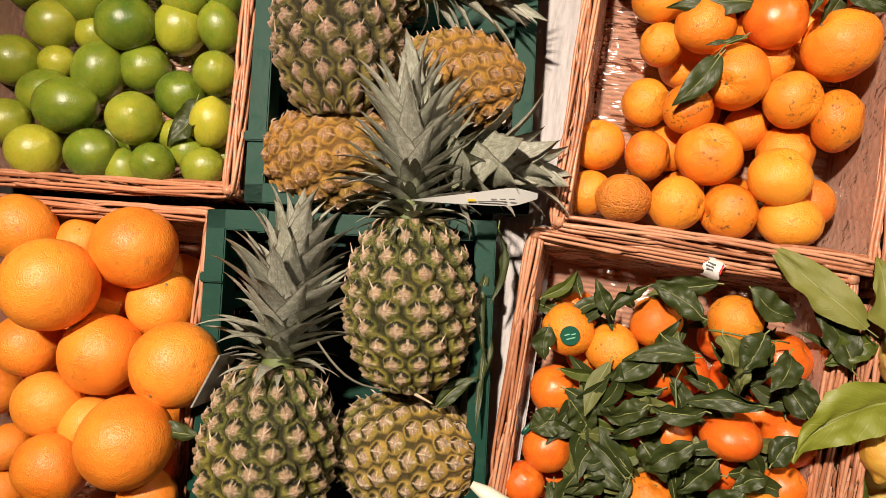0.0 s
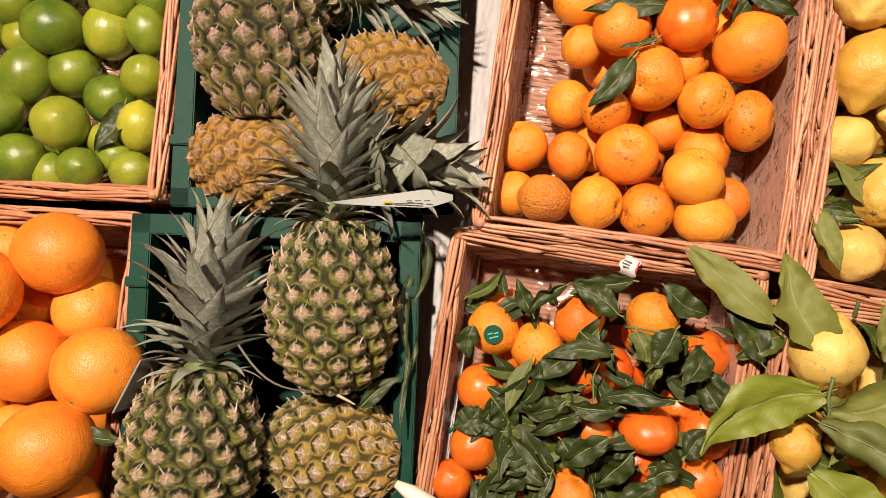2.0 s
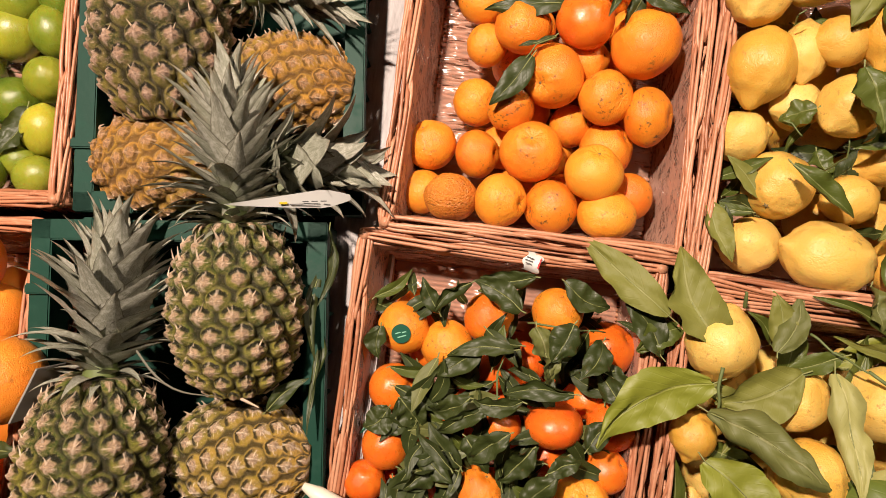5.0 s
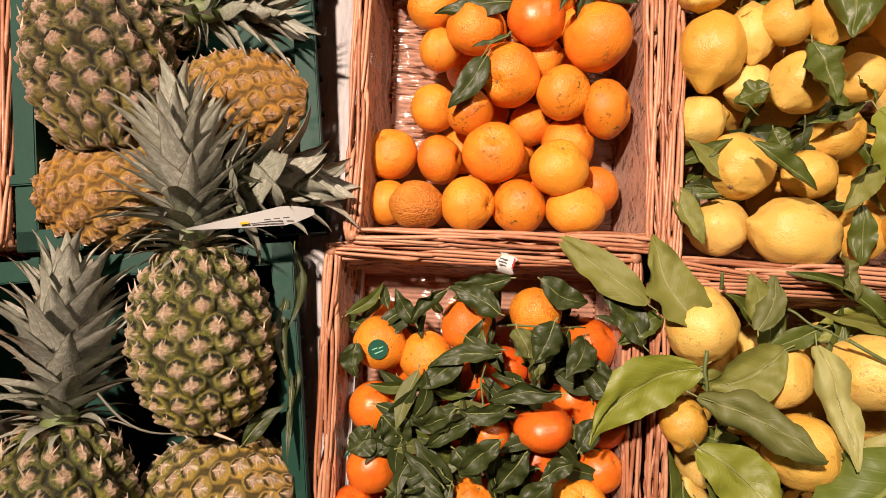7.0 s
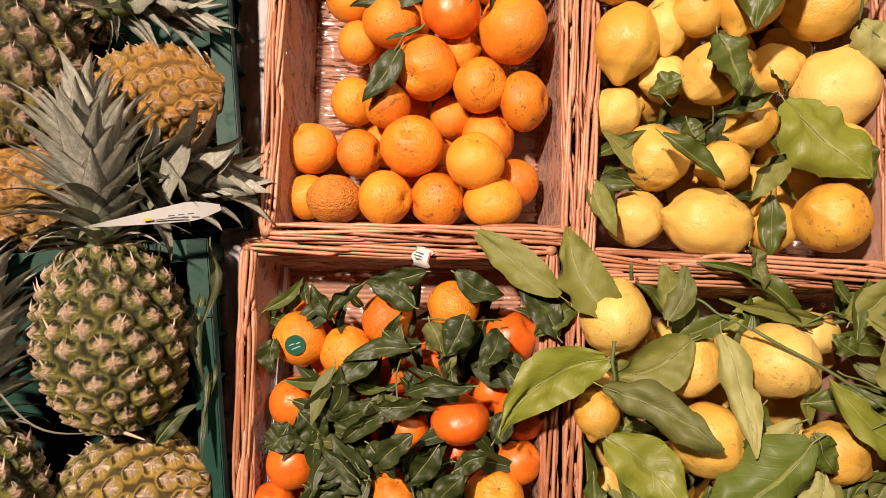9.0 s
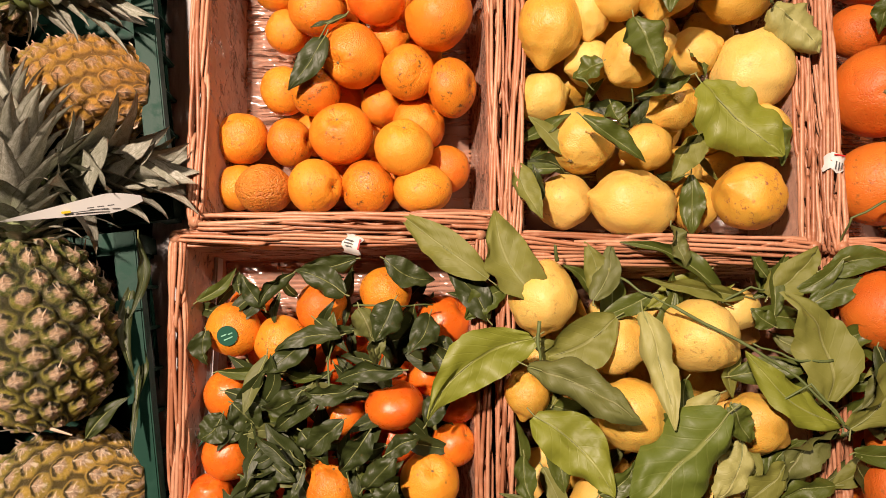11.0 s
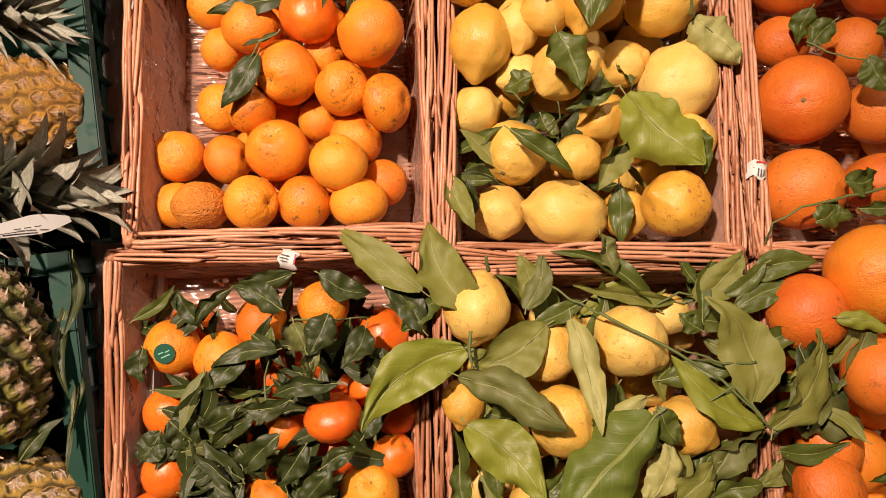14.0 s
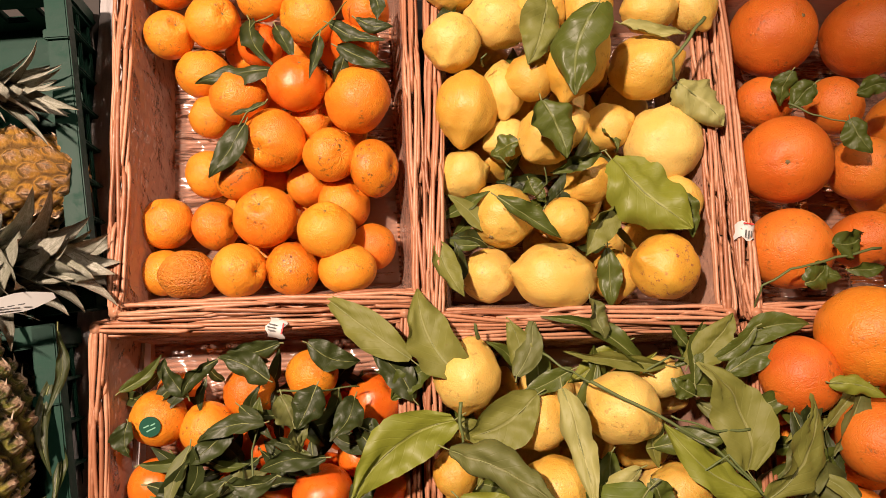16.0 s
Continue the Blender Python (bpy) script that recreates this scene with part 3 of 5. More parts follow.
# ---------- fruit ----------
def ball(kind, seed, nu=40, nv=26):
    """A citrus fruit of radius 1 about its stem axis z."""
    rnd = random.Random(seed)
    off = Vector((rnd.uniform(0, 50), rnd.uniform(0, 50), rnd.uniform(0, 50)))
    knob, size = rnd.uniform(0.13, 0.27), rnd.uniform(0.24, 0.34)
    verts = []
    for i in range(nv + 1):
        th = math.pi * i / nv
        for j in range(nu):
            ph = 2 * math.pi * j / nu
            p = Vector((math.sin(th) * math.cos(ph), math.sin(th) * math.sin(ph), math.cos(th)))
            c = p.z
            lump = noise.noise(p * 1.3 + off)
            if kind == "orange":
                r = 1 + 0.022 * lump - 0.055 * math.exp(-((th / 0.16) ** 2)) - 0.03 * math.exp(-(((math.pi - th) / 0.2) ** 2)) + 0.006 * noise.noise(p * 6 + off)
                p = p * r
            elif kind == "mandarin":
                seg = 0.012 * math.cos(10 * ph) * max(0, abs(c) - 0.35)
                r = 1 + 0.04 * lump + seg - 0.12 * math.exp(-((th / 0.22) ** 2)) - 0.10 * math.exp(-(((math.pi - th) / 0.3) ** 2)) + 0.05 * math.exp(-(((th - 0.42) / 0.22) ** 2)) + 0.012 * noise.noise(p * 5 + off)
                p = p * r
                p.z *= 0.86
            elif kind == "lime":
                r = 1 + 0.02 * lump
                p = p * r
                p.z = p.z * 1.1 + 0.07 * math.exp(-((th / 0.2) ** 2)) + -0.02 * math.exp(-(((math.pi - th) / 0.2) ** 2))
            else:
                r = 1 + 0.075 * lump + 0.050 * noise.noise(p * 3.4 + off) + 0.012 * noise.noise(p * 7 + off) + 0.018 * math.cos(6 * ph + 4 * lump) * abs(c) * math.sin(th)
                p = p * r
                nip = math.exp(-((th / size) ** 3))
                p.z = p.z * 1.10 + knob * nip - 0.10 * math.exp(-(((math.pi - th) / 0.30) ** 2))
            verts.append(p)
    wide = sum(math.hypot(p.x, p.y) for p in verts[nv // 2 * nu:(nv // 2 + 1) * nu]) / nu
    low, high = min(p.z for p in verts), max(p.z for p in verts)
    verts = [Vector((p.x / wide, p.y / wide, (2 * p.z - low - high) / (high - low))) for p in verts]
    return from_arrays(kind, verts, grid_faces(nv + 1, nu, True))


def stem_button(seed):
    rnd = random.Random(seed)
    verts = []
    for i, (r, z) in enumerate(((0.0, 0.010), (0.032, 0.012), (0.045, 0.0), (0.085, -0.012), (0.11, -0.03))):
        for j in range(10):
            a = 2 * math.pi * j / 10
            k = r * (1 + (0.3 * math.cos(5 * a) if i > 2 else 0))
            verts.append((k * math.cos(a), k * math.sin(a), z))
    return from_arrays("stem_button", verts, grid_faces(5, 10, True))


SHAPES = {k: [ball(k, s) for s in range(9)] for k in ("orange", "mandarin", "lime", "lemon")}
BUTTON = [stem_button(s) for s in range(2)]
SKIN = {"wrinkled": WRINKLED, "spotted": SPOTTED, "red orange": BLOOD, "orange": ORANGE, "mandarin": MANDARIN, "clementine": CLEMENTINE, "lime": LIME, "lemon": LEMON, "yellow lime": YELLOW_LIME, "spotted lemon": SPOTTED_LEMON}
for k in SHAPES:
    for me in SHAPES[k]:
        me.materials.append(None)
for me in BUTTON:
    me.materials.append(BUTTON_BROWN)
turns = random.Random(5)
WORDS = {
    "orange": ("large round orange with pitted peel in a wicker basket", "heaped oranges"),
    "mandarin": ("glossy orange mandarin with small brown marks in a basket", "loose mandarins"),
    "clementine": ("shiny deep orange clementine among dark leaves", "clementines with leaves"),
    "lime": ("glossy green lime heaped in a wicker basket", "heaped limes"),
    "lemon": ("knobbly yellow lemon lying in a wicker basket", "leafy lemons"),
}
SKIN_WORDS = {
    ("mandarin", "wrinkled"): "dull orange mandarin with wrinkled rough peel in a basket",
    ("mandarin", "spotted"): "orange mandarin with brown scars and spots in a basket",
    ("mandarin", "clementine"): "deep red-orange mandarin among the paler ones",
    ("clementine", "mandarin"): "bright yellow-orange clementine among dark leaves",
    ("lime", "yellow lime"): "glossy yellowish lime heaped among green ones",
    ("lemon", "spotted lemon"): "deep yellow lemon with a pinkish scar in a basket",
    ("orange", "red orange"): "large deep reddish orange with pitted peel",
}
PLACED = []


def fruit(kind, x, y, z, wide, tall, axis=None, skin=""):
    """One fruit with its half-width and half-length; axis is the way its stem end (the tip of a lemon or lime) points, free if not given."""
    rnd = turns
    shape = "mandarin" if kind == "clementine" else kind
    if axis is None:
        a = rnd.uniform(0, 2 * math.pi)
        up = rnd.uniform(-0.1, 0.8) if kind in ("lemon", "lime") else rnd.choice((-1, 1)) * rnd.uniform(0.55, 1.0)
        fl = math.sqrt(max(0, 1 - up * up))
        axis = (fl * math.cos(a), fl * math.sin(a), up)
    q = Vector(axis).to_track_quat("Z", "Y").to_matrix().to_4x4() @ pose(0, 0, 0, 0, 0, rnd.uniform(0, 360))
    label, group = WORDS[kind]
    label = SKIN_WORDS.get((kind, skin), label)
    me = rnd.choice(SHAPES[shape])
    ob = new(kind, me)
    ob.matrix_world = SLOPE @ Matrix.Translation((x, y, z)) @ q @ Matrix.Diagonal((wide, wide, tall, 1))
    ob.material_slots[0].link = "OBJECT"
    ob.material_slots[0].material = SKIN[skin or kind]
    tagged(ob, label, kind, group)
    end = -1 if shape in ("lemon", "lime") else 1
    tip = me.vertices[-1 if end < 0 else 0].co.z + 0.012 * end
    if kind != "clementine" or rnd.random() < 0.6:
        child("stem_button", rnd.choice(BUTTON), BUTTON_BROWN, ob, Matrix.Translation((0, 0, tip)) @ (pose(0, 0, 0, 180) if end < 0 else Matrix.Identity(4)) @ Matrix.Diagonal((0.8, 0.8, 1, 1)))
    PLACED.append((Vector((x, y, z)), math.sqrt(wide * tall)))
    return ob


# limes
fruit('lime', -0.715, 0.168, -0.068, 0.0330, 0.0375, (0.87, 0.45, 0.21))
fruit('lime', -0.603, 0.179, -0.062, 0.0357, 0.0402, (-0.82, -0.48, 0.30))
fruit('lime', -0.547, 0.192, -0.097, 0.0342, 0.0382, (0.07, 0.93, 0.35), 'yellow lime')
fruit('lime', -0.482, 0.194, -0.085, 0.0276, 0.0352, (-0.25, 0.88, 0.40))
fruit('lime', -0.754, 0.110, -0.057, 0.0348, 0.0362, (0.89, 0.28, 0.37))
fruit('lime', -0.704, 0.118, -0.075, 0.0243, 0.0273, (0.93, 0.30, 0.20), 'yellow lime')
fruit('lime', -0.636, 0.113, -0.070, 0.0339, 0.0423, (0.21, 0.96, 0.16))
fruit('lime', -0.586, 0.130, -0.094, 0.0335, 0.0358, (0.83, 0.41, 0.38))
fruit('lime', -0.704, 0.073, -0.063, 0.0314, 0.0388, (-0.89, -0.33, 0.32))
fruit('lime', -0.660, 0.058, -0.052, 0.0369, 0.0457, (0.96, 0.29, 0.02))
fruit('lime', -0.522, 0.098, -0.089, 0.0334, 0.0357, (0.68, 0.30, 0.67))
fruit('lime', -0.467, 0.129, -0.071, 0.0288, 0.0325, (0.27, 0.30, 0.91))
fruit('lime', -0.735, 0.025, -0.043, 0.0305, 0.0335, (0.87, 0.45, 0.21))
fruit('lime', -0.551, 0.051, -0.041, 0.0342, 0.0357, (0.51, 0.19, 0.84))
fruit('lime', -0.688, -0.008, -0.044, 0.0350, 0.0365, (0.83, 0.41, 0.38), 'yellow lime')
fruit('lime', -0.607, -0.001, -0.048, 0.0331, 0.0376, (0.89, 0.28, 0.37))
fruit('lime', -0.515, -0.003, -0.042, 0.0271, 0.0322, (0.63, 0.06, 0.78))
fruit('lime', -0.458, 0.063, -0.065, 0.0279, 0.0347, (0.07, 0.93, 0.35), 'yellow lime')
fruit('lime', -0.456, 0.004, -0.060, 0.0255, 0.0301, (0.93, 0.30, 0.20))
fruit('lime', -0.511, 0.041, -0.073, 0.0214, 0.0244, (0.92, 0.13, 0.36))
fruit('lime', -0.669, 0.168, -0.091, 0.0263, 0.0294, (0.92, 0.13, 0.36), 'yellow lime')
fruit('lime', -0.569, -0.014, -0.065, 0.0257, 0.0302, (0.07, 0.93, 0.35))
fruit('lime', -0.489, 0.022, -0.069, 0.0228, 0.0258, (0.97, 0.14, 0.19))
fruit('lime', -0.680, 0.208, -0.074, 0.0302, 0.0347, (0.93, 0.30, 0.20))
fruit('lime', -0.539, 0.232, -0.088, 0.0306, 0.0352, (0.93, 0.30, 0.20))
fruit('lime', -0.481, 0.241, -0.089, 0.0260, 0.0322, (0.07, 0.93, 0.35))
fruit('lime', -0.769, 0.220, -0.071, 0.0314, 0.0358, (0.74, 0.54, 0.40))
fruit('lime', -0.623, 0.251, -0.086, 0.0320, 0.0366, (0.74, 0.54, 0.40))
# left oranges
fruit('orange', -0.544, -0.162, 0.060, 0.0512, 0.0512, (0.03, -1.00, 0.06))
fruit('orange', -0.487, -0.109, 0.005, 0.0491, 0.0472, (0.10, 0.61, -0.78))
fruit('orange', -0.652, -0.110, -0.005, 0.0438, 0.0386, (0.10, 0.61, -0.78))
fruit('orange', -0.459, -0.173, -0.028, 0.0426, 0.0386, (0.37, 0.70, 0.60))
fruit('orange', -0.500, -0.239, 0.011, 0.0486, 0.0461, (0.10, 0.61, -0.78))
fruit('orange', -0.397, -0.230, 0.026, 0.0494, 0.0482, (-0.05, -0.63, 0.77))
fruit('orange', -0.602, -0.246, 0.009, 0.0392, 0.0374, (-0.49, -0.77, 0.41))
fruit('orange', -0.550, -0.307, 0.023, 0.0405, 0.0344, (0.04, 0.48, -0.87))
fruit('orange', -0.415, -0.311, 0.068, 0.0493, 0.0482, (0.10, 0.61, -0.78))
fruit('orange', -0.516, -0.368, 0.045, 0.0415, 0.0346, (0.04, 0.48, -0.87))
fruit('orange', -0.499, -0.324, 0.013, 0.0355, 0.0318, (0.10, 0.61, -0.78))
fruit('orange', -0.595, -0.117, -0.042, 0.0326, 0.0299, (0.35, 0.59, 0.73))
fruit('orange', -0.533, -0.177, -0.040, 0.0352, 0.0325, (0.10, 0.61, -0.78))
fruit('orange', -0.593, -0.364, 0.025, 0.0250, 0.0274, (0.10, 0.61, -0.78))
fruit('orange', -0.400, -0.379, 0.033, 0.0327, 0.0292, (0.10, 0.61, -0.78))
fruit('orange', -0.665, -0.319, -0.022, 0.0322, 0.0297, (0.10, 0.61, -0.78))
fruit('orange', -0.591, -0.418, 0.021, 0.0284, 0.0260, (0.10, 0.61, -0.78))
# mandarins
fruit('mandarin', 0.032, 0.100, -0.075, 0.0304, 0.0279, (-0.40, 0.61, 0.69))
fruit('mandarin', 0.089, 0.094, -0.073, 0.0289, 0.0244, (0.91, 0.09, 0.41))
fruit('mandarin', 0.151, 0.099, -0.047, 0.0360, 0.0316, (-0.04, 0.35, 0.93))
fruit('mandarin', 0.222, 0.080, -0.028, 0.0324, 0.0280, (0.05, 0.66, 0.75))
fruit('mandarin', 0.239, 0.116, -0.074, 0.0321, 0.0281, (0.65, 0.47, 0.59))
fruit('mandarin', 0.067, 0.036, -0.042, 0.0314, 0.0260, (-0.04, 1.00, -0.07), 'wrinkled')
fruit('mandarin', 0.029, 0.042, -0.072, 0.0269, 0.0237, (-0.82, 0.46, 0.35))
fruit('mandarin', 0.124, 0.038, -0.039, 0.0307, 0.0276, (0.83, -0.09, 0.54))
fruit('mandarin', 0.181, 0.038, -0.047, 0.0315, 0.0284, (-0.89, -0.32, 0.34), 'spotted')
fruit('mandarin', 0.243, 0.036, -0.042, 0.0330, 0.0260, (-0.01, 0.93, 0.36))
fruit('mandarin', 0.271, 0.064, -0.074, 0.0281, 0.0254, (0.79, 0.45, -0.41))
fruit('mandarin', 0.164, 0.185, -0.038, 0.0365, 0.0327, (-0.43, -0.52, 0.74))
fruit('mandarin', 0.226, 0.167, -0.040, 0.0307, 0.0281, (-0.58, 0.22, -0.78), 'spotted')
fruit('mandarin', 0.277, 0.152, -0.046, 0.0338, 0.0241, (0.88, -0.01, 0.48), 'spotted')
fruit('mandarin', 0.122, 0.147, -0.047, 0.0277, 0.0264, (0.30, 0.46, 0.84), 'spotted')
fruit('mandarin', 0.079, 0.158, -0.081, 0.0287, 0.0261, (-0.83, -0.06, -0.56))
fruit('mandarin', 0.085, 0.224, -0.067, 0.0257, 0.0232, (-0.76, 0.41, 0.50))
fruit('mandarin', 0.125, 0.239, -0.038, 0.0330, 0.0287, (0.14, 0.73, 0.67))
fruit('mandarin', 0.193, 0.246, -0.022, 0.0328, 0.0285, (0.25, 0.63, 0.73), 'clementine')
fruit('mandarin', 0.261, 0.228, -0.027, 0.0392, 0.0342, (-0.82, 0.46, 0.35))
fruit('mandarin', 0.075, 0.279, -0.071, 0.0316, 0.0271, (-0.07, 0.90, 0.44))
fruit('mandarin', 0.039, 0.324, -0.061, 0.0283, 0.0270, (0.56, 0.11, 0.82))
fruit('mandarin', 0.091, 0.337, -0.058, 0.0318, 0.0305, (0.59, 0.00, 0.81))
fruit('mandarin', 0.195, 0.141, -0.081, 0.0255, 0.0228, (0.79, 0.20, 0.57))
fruit('mandarin', 0.204, 0.213, -0.057, 0.0248, 0.0228, (0.79, 0.20, 0.57))
fruit('mandarin', 0.145, 0.310, -0.065, 0.0273, 0.0247, (0.79, 0.20, 0.57), 'clementine')
fruit('mandarin', 0.204, 0.336, -0.047, 0.0341, 0.0308, (-0.89, -0.02, 0.45))
fruit('mandarin', 0.258, 0.305, -0.053, 0.0301, 0.0262, (0.83, -0.09, 0.54), 'clementine')
fruit('mandarin', 0.273, 0.338, -0.035, 0.0281, 0.0255, (0.43, 0.67, 0.60))
fruit('mandarin', 0.039, 0.385, -0.059, 0.0282, 0.0263, (0.43, 0.67, 0.60))
fruit('mandarin', 0.149, 0.363, -0.048, 0.0286, 0.0267, (0.43, 0.67, 0.60))
fruit('mandarin', 0.216, 0.391, -0.042, 0.0305, 0.0280, (0.43, 0.67, 0.60))
fruit('mandarin', 0.094, 0.406, -0.054, 0.0302, 0.0277, (-0.83, 0.27, 0.48))
# clementines
fruit('clementine', 0.030, -0.121, -0.059, 0.0311, 0.0286, (-0.92, -0.36, 0.15), 'mandarin')
fruit('clementine', 0.082, -0.134, -0.061, 0.0301, 0.0270, (-0.18, 0.91, 0.39), 'mandarin')
fruit('clementine', 0.127, -0.097, -0.069, 0.0301, 0.0282, (0.95, -0.25, 0.17), 'mandarin')
fruit('clementine', 0.202, -0.080, -0.037, 0.0284, 0.0266, (-0.31, -0.90, 0.30), 'mandarin')
fruit('clementine', 0.268, -0.115, -0.074, 0.0324, 0.0291, (0.65, 0.54, 0.53))
fruit('clementine', 0.026, -0.193, -0.063, 0.0289, 0.0277, (0.81, 0.28, 0.52))
fruit('clementine', 0.027, -0.258, -0.054, 0.0281, 0.0269, (0.46, 0.80, 0.38))
fruit('clementine', 0.212, -0.200, -0.027, 0.0321, 0.0238, (-0.10, 0.97, 0.22))
fruit('clementine', 0.276, -0.246, -0.044, 0.0253, 0.0229, (0.65, 0.54, 0.53))
fruit('clementine', 0.278, -0.197, -0.051, 0.0296, 0.0271, (0.66, 0.36, 0.66))
fruit('clementine', 0.143, -0.290, -0.045, 0.0320, 0.0285, (0.14, 0.83, 0.54), 'mandarin')
fruit('clementine', 0.250, -0.280, -0.026, 0.0319, 0.0290, (0.10, 0.60, 0.80), 'mandarin')
fruit('clementine', 0.156, -0.213, -0.042, 0.0230, 0.0212, (0.14, 0.83, 0.54))
fruit('clementine', 0.136, -0.158, -0.071, 0.0255, 0.0229, (0.14, 0.83, 0.54))
fruit('clementine', 0.211, -0.245, -0.061, 0.0260, 0.0235, (0.14, 0.83, 0.54))
fruit('clementine', 0.007, -0.302, -0.054, 0.0247, 0.0224, (0.14, 0.83, 0.54))
fruit('clementine', 0.248, -0.174, -0.063, 0.0239, 0.0214, (0.14, 0.83, 0.54))
fruit('clementine', 0.075, -0.233, -0.076, 0.0251, 0.0226, (0.86, -0.01, 0.50))
# lemons in the back basket
fruit('lemon', 0.370, 0.285, -0.013, 0.0332, 0.0351, (-0.35, -0.85, 0.39))
fruit('lemon', 0.425, 0.317, -0.024, 0.0319, 0.0408, (-0.96, 0.29, 0.06))
fruit('lemon', 0.383, 0.211, -0.023, 0.0357, 0.0465, (-0.18, -0.98, -0.03))
fruit('lemon', 0.428, 0.234, -0.025, 0.0256, 0.0372, (-0.05, -1.00, 0.06))
fruit('lemon', 0.456, 0.241, -0.007, 0.0262, 0.0325, (-0.99, -0.14, 0.07))
fruit('lemon', 0.506, 0.255, 0.009, 0.0353, 0.0535, (-0.33, -0.94, -0.04))
fruit('lemon', 0.595, 0.254, -0.015, 0.0376, 0.0451, (0.95, 0.19, 0.25))
fruit('lemon', 0.615, 0.168, -0.034, 0.0449, 0.0493, (0.18, 0.87, 0.45))
fruit('lemon', 0.379, 0.140, -0.045, 0.0288, 0.0327, (0.96, 0.24, 0.17))
fruit('lemon', 0.470, 0.172, -0.006, 0.0324, 0.0361, (-0.66, -0.74, 0.14))
fruit('lemon', 0.423, 0.092, -0.044, 0.0372, 0.0405, (0.44, 0.71, -0.54))
fruit('lemon', 0.474, 0.017, -0.029, 0.0379, 0.0518, (-0.98, 0.20, 0.05))
fruit('lemon', 0.587, 0.021, 0.005, 0.0357, 0.0423, (-0.80, 0.22, 0.55), 'spotted lemon')
fruit('lemon', 0.402, 0.023, -0.053, 0.0314, 0.0366, (-0.99, -0.14, 0.01))
fruit('lemon', 0.491, 0.080, -0.032, 0.0269, 0.0320, (-0.95, -0.31, 0.08))
fruit('lemon', 0.523, 0.127, -0.037, 0.0272, 0.0336, (-0.92, -0.39, -0.01))
fruit('lemon', 0.431, 0.179, -0.043, 0.0262, 0.0302, (-0.91, -0.32, 0.25))
fruit('lemon', 0.554, 0.192, -0.040, 0.0273, 0.0312, (0.87, 0.24, 0.42))
fruit('lemon', 0.601, 0.322, -0.007, 0.0284, 0.0346, (0.96, 0.11, 0.24))
fruit('lemon', 0.623, 0.097, -0.026, 0.0276, 0.0339, (0.45, -0.89, 0.10))
fruit('lemon', 0.546, 0.014, -0.033, 0.0266, 0.0316, (-0.05, -1.00, 0.06))
fruit('lemon', 0.475, 0.329, -0.017, 0.0291, 0.0379, (-0.15, 0.95, 0.27))
fruit('lemon', 0.530, 0.329, -0.013, 0.0288, 0.0363, (0.20, 0.94, 0.29))
fruit('lemon', 0.374, 0.361, -0.023, 0.0304, 0.0355, (-0.95, -0.31, 0.08))
fruit('lemon', 0.503, 0.195, -0.045, 0.0276, 0.0316, (0.87, 0.24, 0.42))
fruit('lemon', 0.654, 0.324, -0.012, 0.0272, 0.0334, (0.45, -0.89, 0.10))
# lemons in the front basket
fruit('lemon', 0.369, -0.086, -0.007, 0.0363, 0.0423, (-0.16, -0.99, 0.03))
fruit('lemon', 0.442, -0.134, 0.003, 0.0330, 0.0365, (-0.76, -0.62, 0.20))
fruit('lemon', 0.528, -0.125, 0.016, 0.0378, 0.0424, (0.83, -0.52, 0.18))
fruit('lemon', 0.451, -0.200, 0.039, 0.0350, 0.0405, (0.79, -0.59, 0.17))
fruit('lemon', 0.585, -0.216, 0.013, 0.0307, 0.0358, (0.82, -0.55, 0.18))
fruit('lemon', 0.587, -0.099, -0.028, 0.0232, 0.0293, (0.96, -0.20, 0.20))
fruit('lemon', 0.352, -0.187, -0.007, 0.0237, 0.0285, (-0.20, -0.97, 0.11))
fruit('lemon', 0.423, -0.290, 0.023, 0.0274, 0.0339, (0.98, -0.03, 0.21))
fruit('lemon', 0.534, -0.294, 0.013, 0.0275, 0.0330, (-0.94, -0.32, 0.12))
# oranges in the back basket
fruit('orange', 0.775, 0.310, -0.058, 0.0515, 0.0495, (0.25, 0.05, 0.97), 'red orange')
fruit('orange', 0.893, 0.304, -0.054, 0.0508, 0.0495, (0.49, 0.32, -0.81), 'red orange')
fruit('orange', 0.755, 0.142, -0.026, 0.0507, 0.0494, (-0.47, -0.24, 0.85), 'red orange')
fruit('orange', 0.748, 0.038, -0.023, 0.0461, 0.0449, (0.39, 0.62, -0.68), 'red orange')
fruit('orange', 0.754, 0.222, -0.055, 0.0338, 0.0299, (0.18, 0.87, 0.45), 'red orange')
fruit('orange', 0.850, 0.219, -0.064, 0.0362, 0.0323, (0.69, 0.16, 0.71), 'red orange')
fruit('orange', 0.859, 0.132, -0.040, 0.0383, 0.0383, (0.77, 0.30, -0.57), 'red orange')
fruit('orange', 0.844, 0.045, -0.029, 0.0331, 0.0385, (0.69, 0.16, 0.71), 'red orange')
# oranges in the front basket
fruit('orange', 0.787, -0.061, 0.038, 0.0516, 0.0495, (0.53, 0.24, -0.81))
fruit('orange', 0.718, -0.100, 0.020, 0.0418, 0.0385, (0.73, 0.34, 0.59), 'red orange')
fruit('orange', 0.783, -0.166, 0.042, 0.0419, 0.0398, (0.64, 0.28, 0.72), 'red orange')
fruit('orange', 0.748, -0.241, -0.004, 0.0397, 0.0309, (0.65, 0.33, 0.69), 'red orange')
fruit('orange', 0.731, -0.284, 0.016, 0.0423, 0.0328, (0.65, 0.33, 0.69), 'red orange')


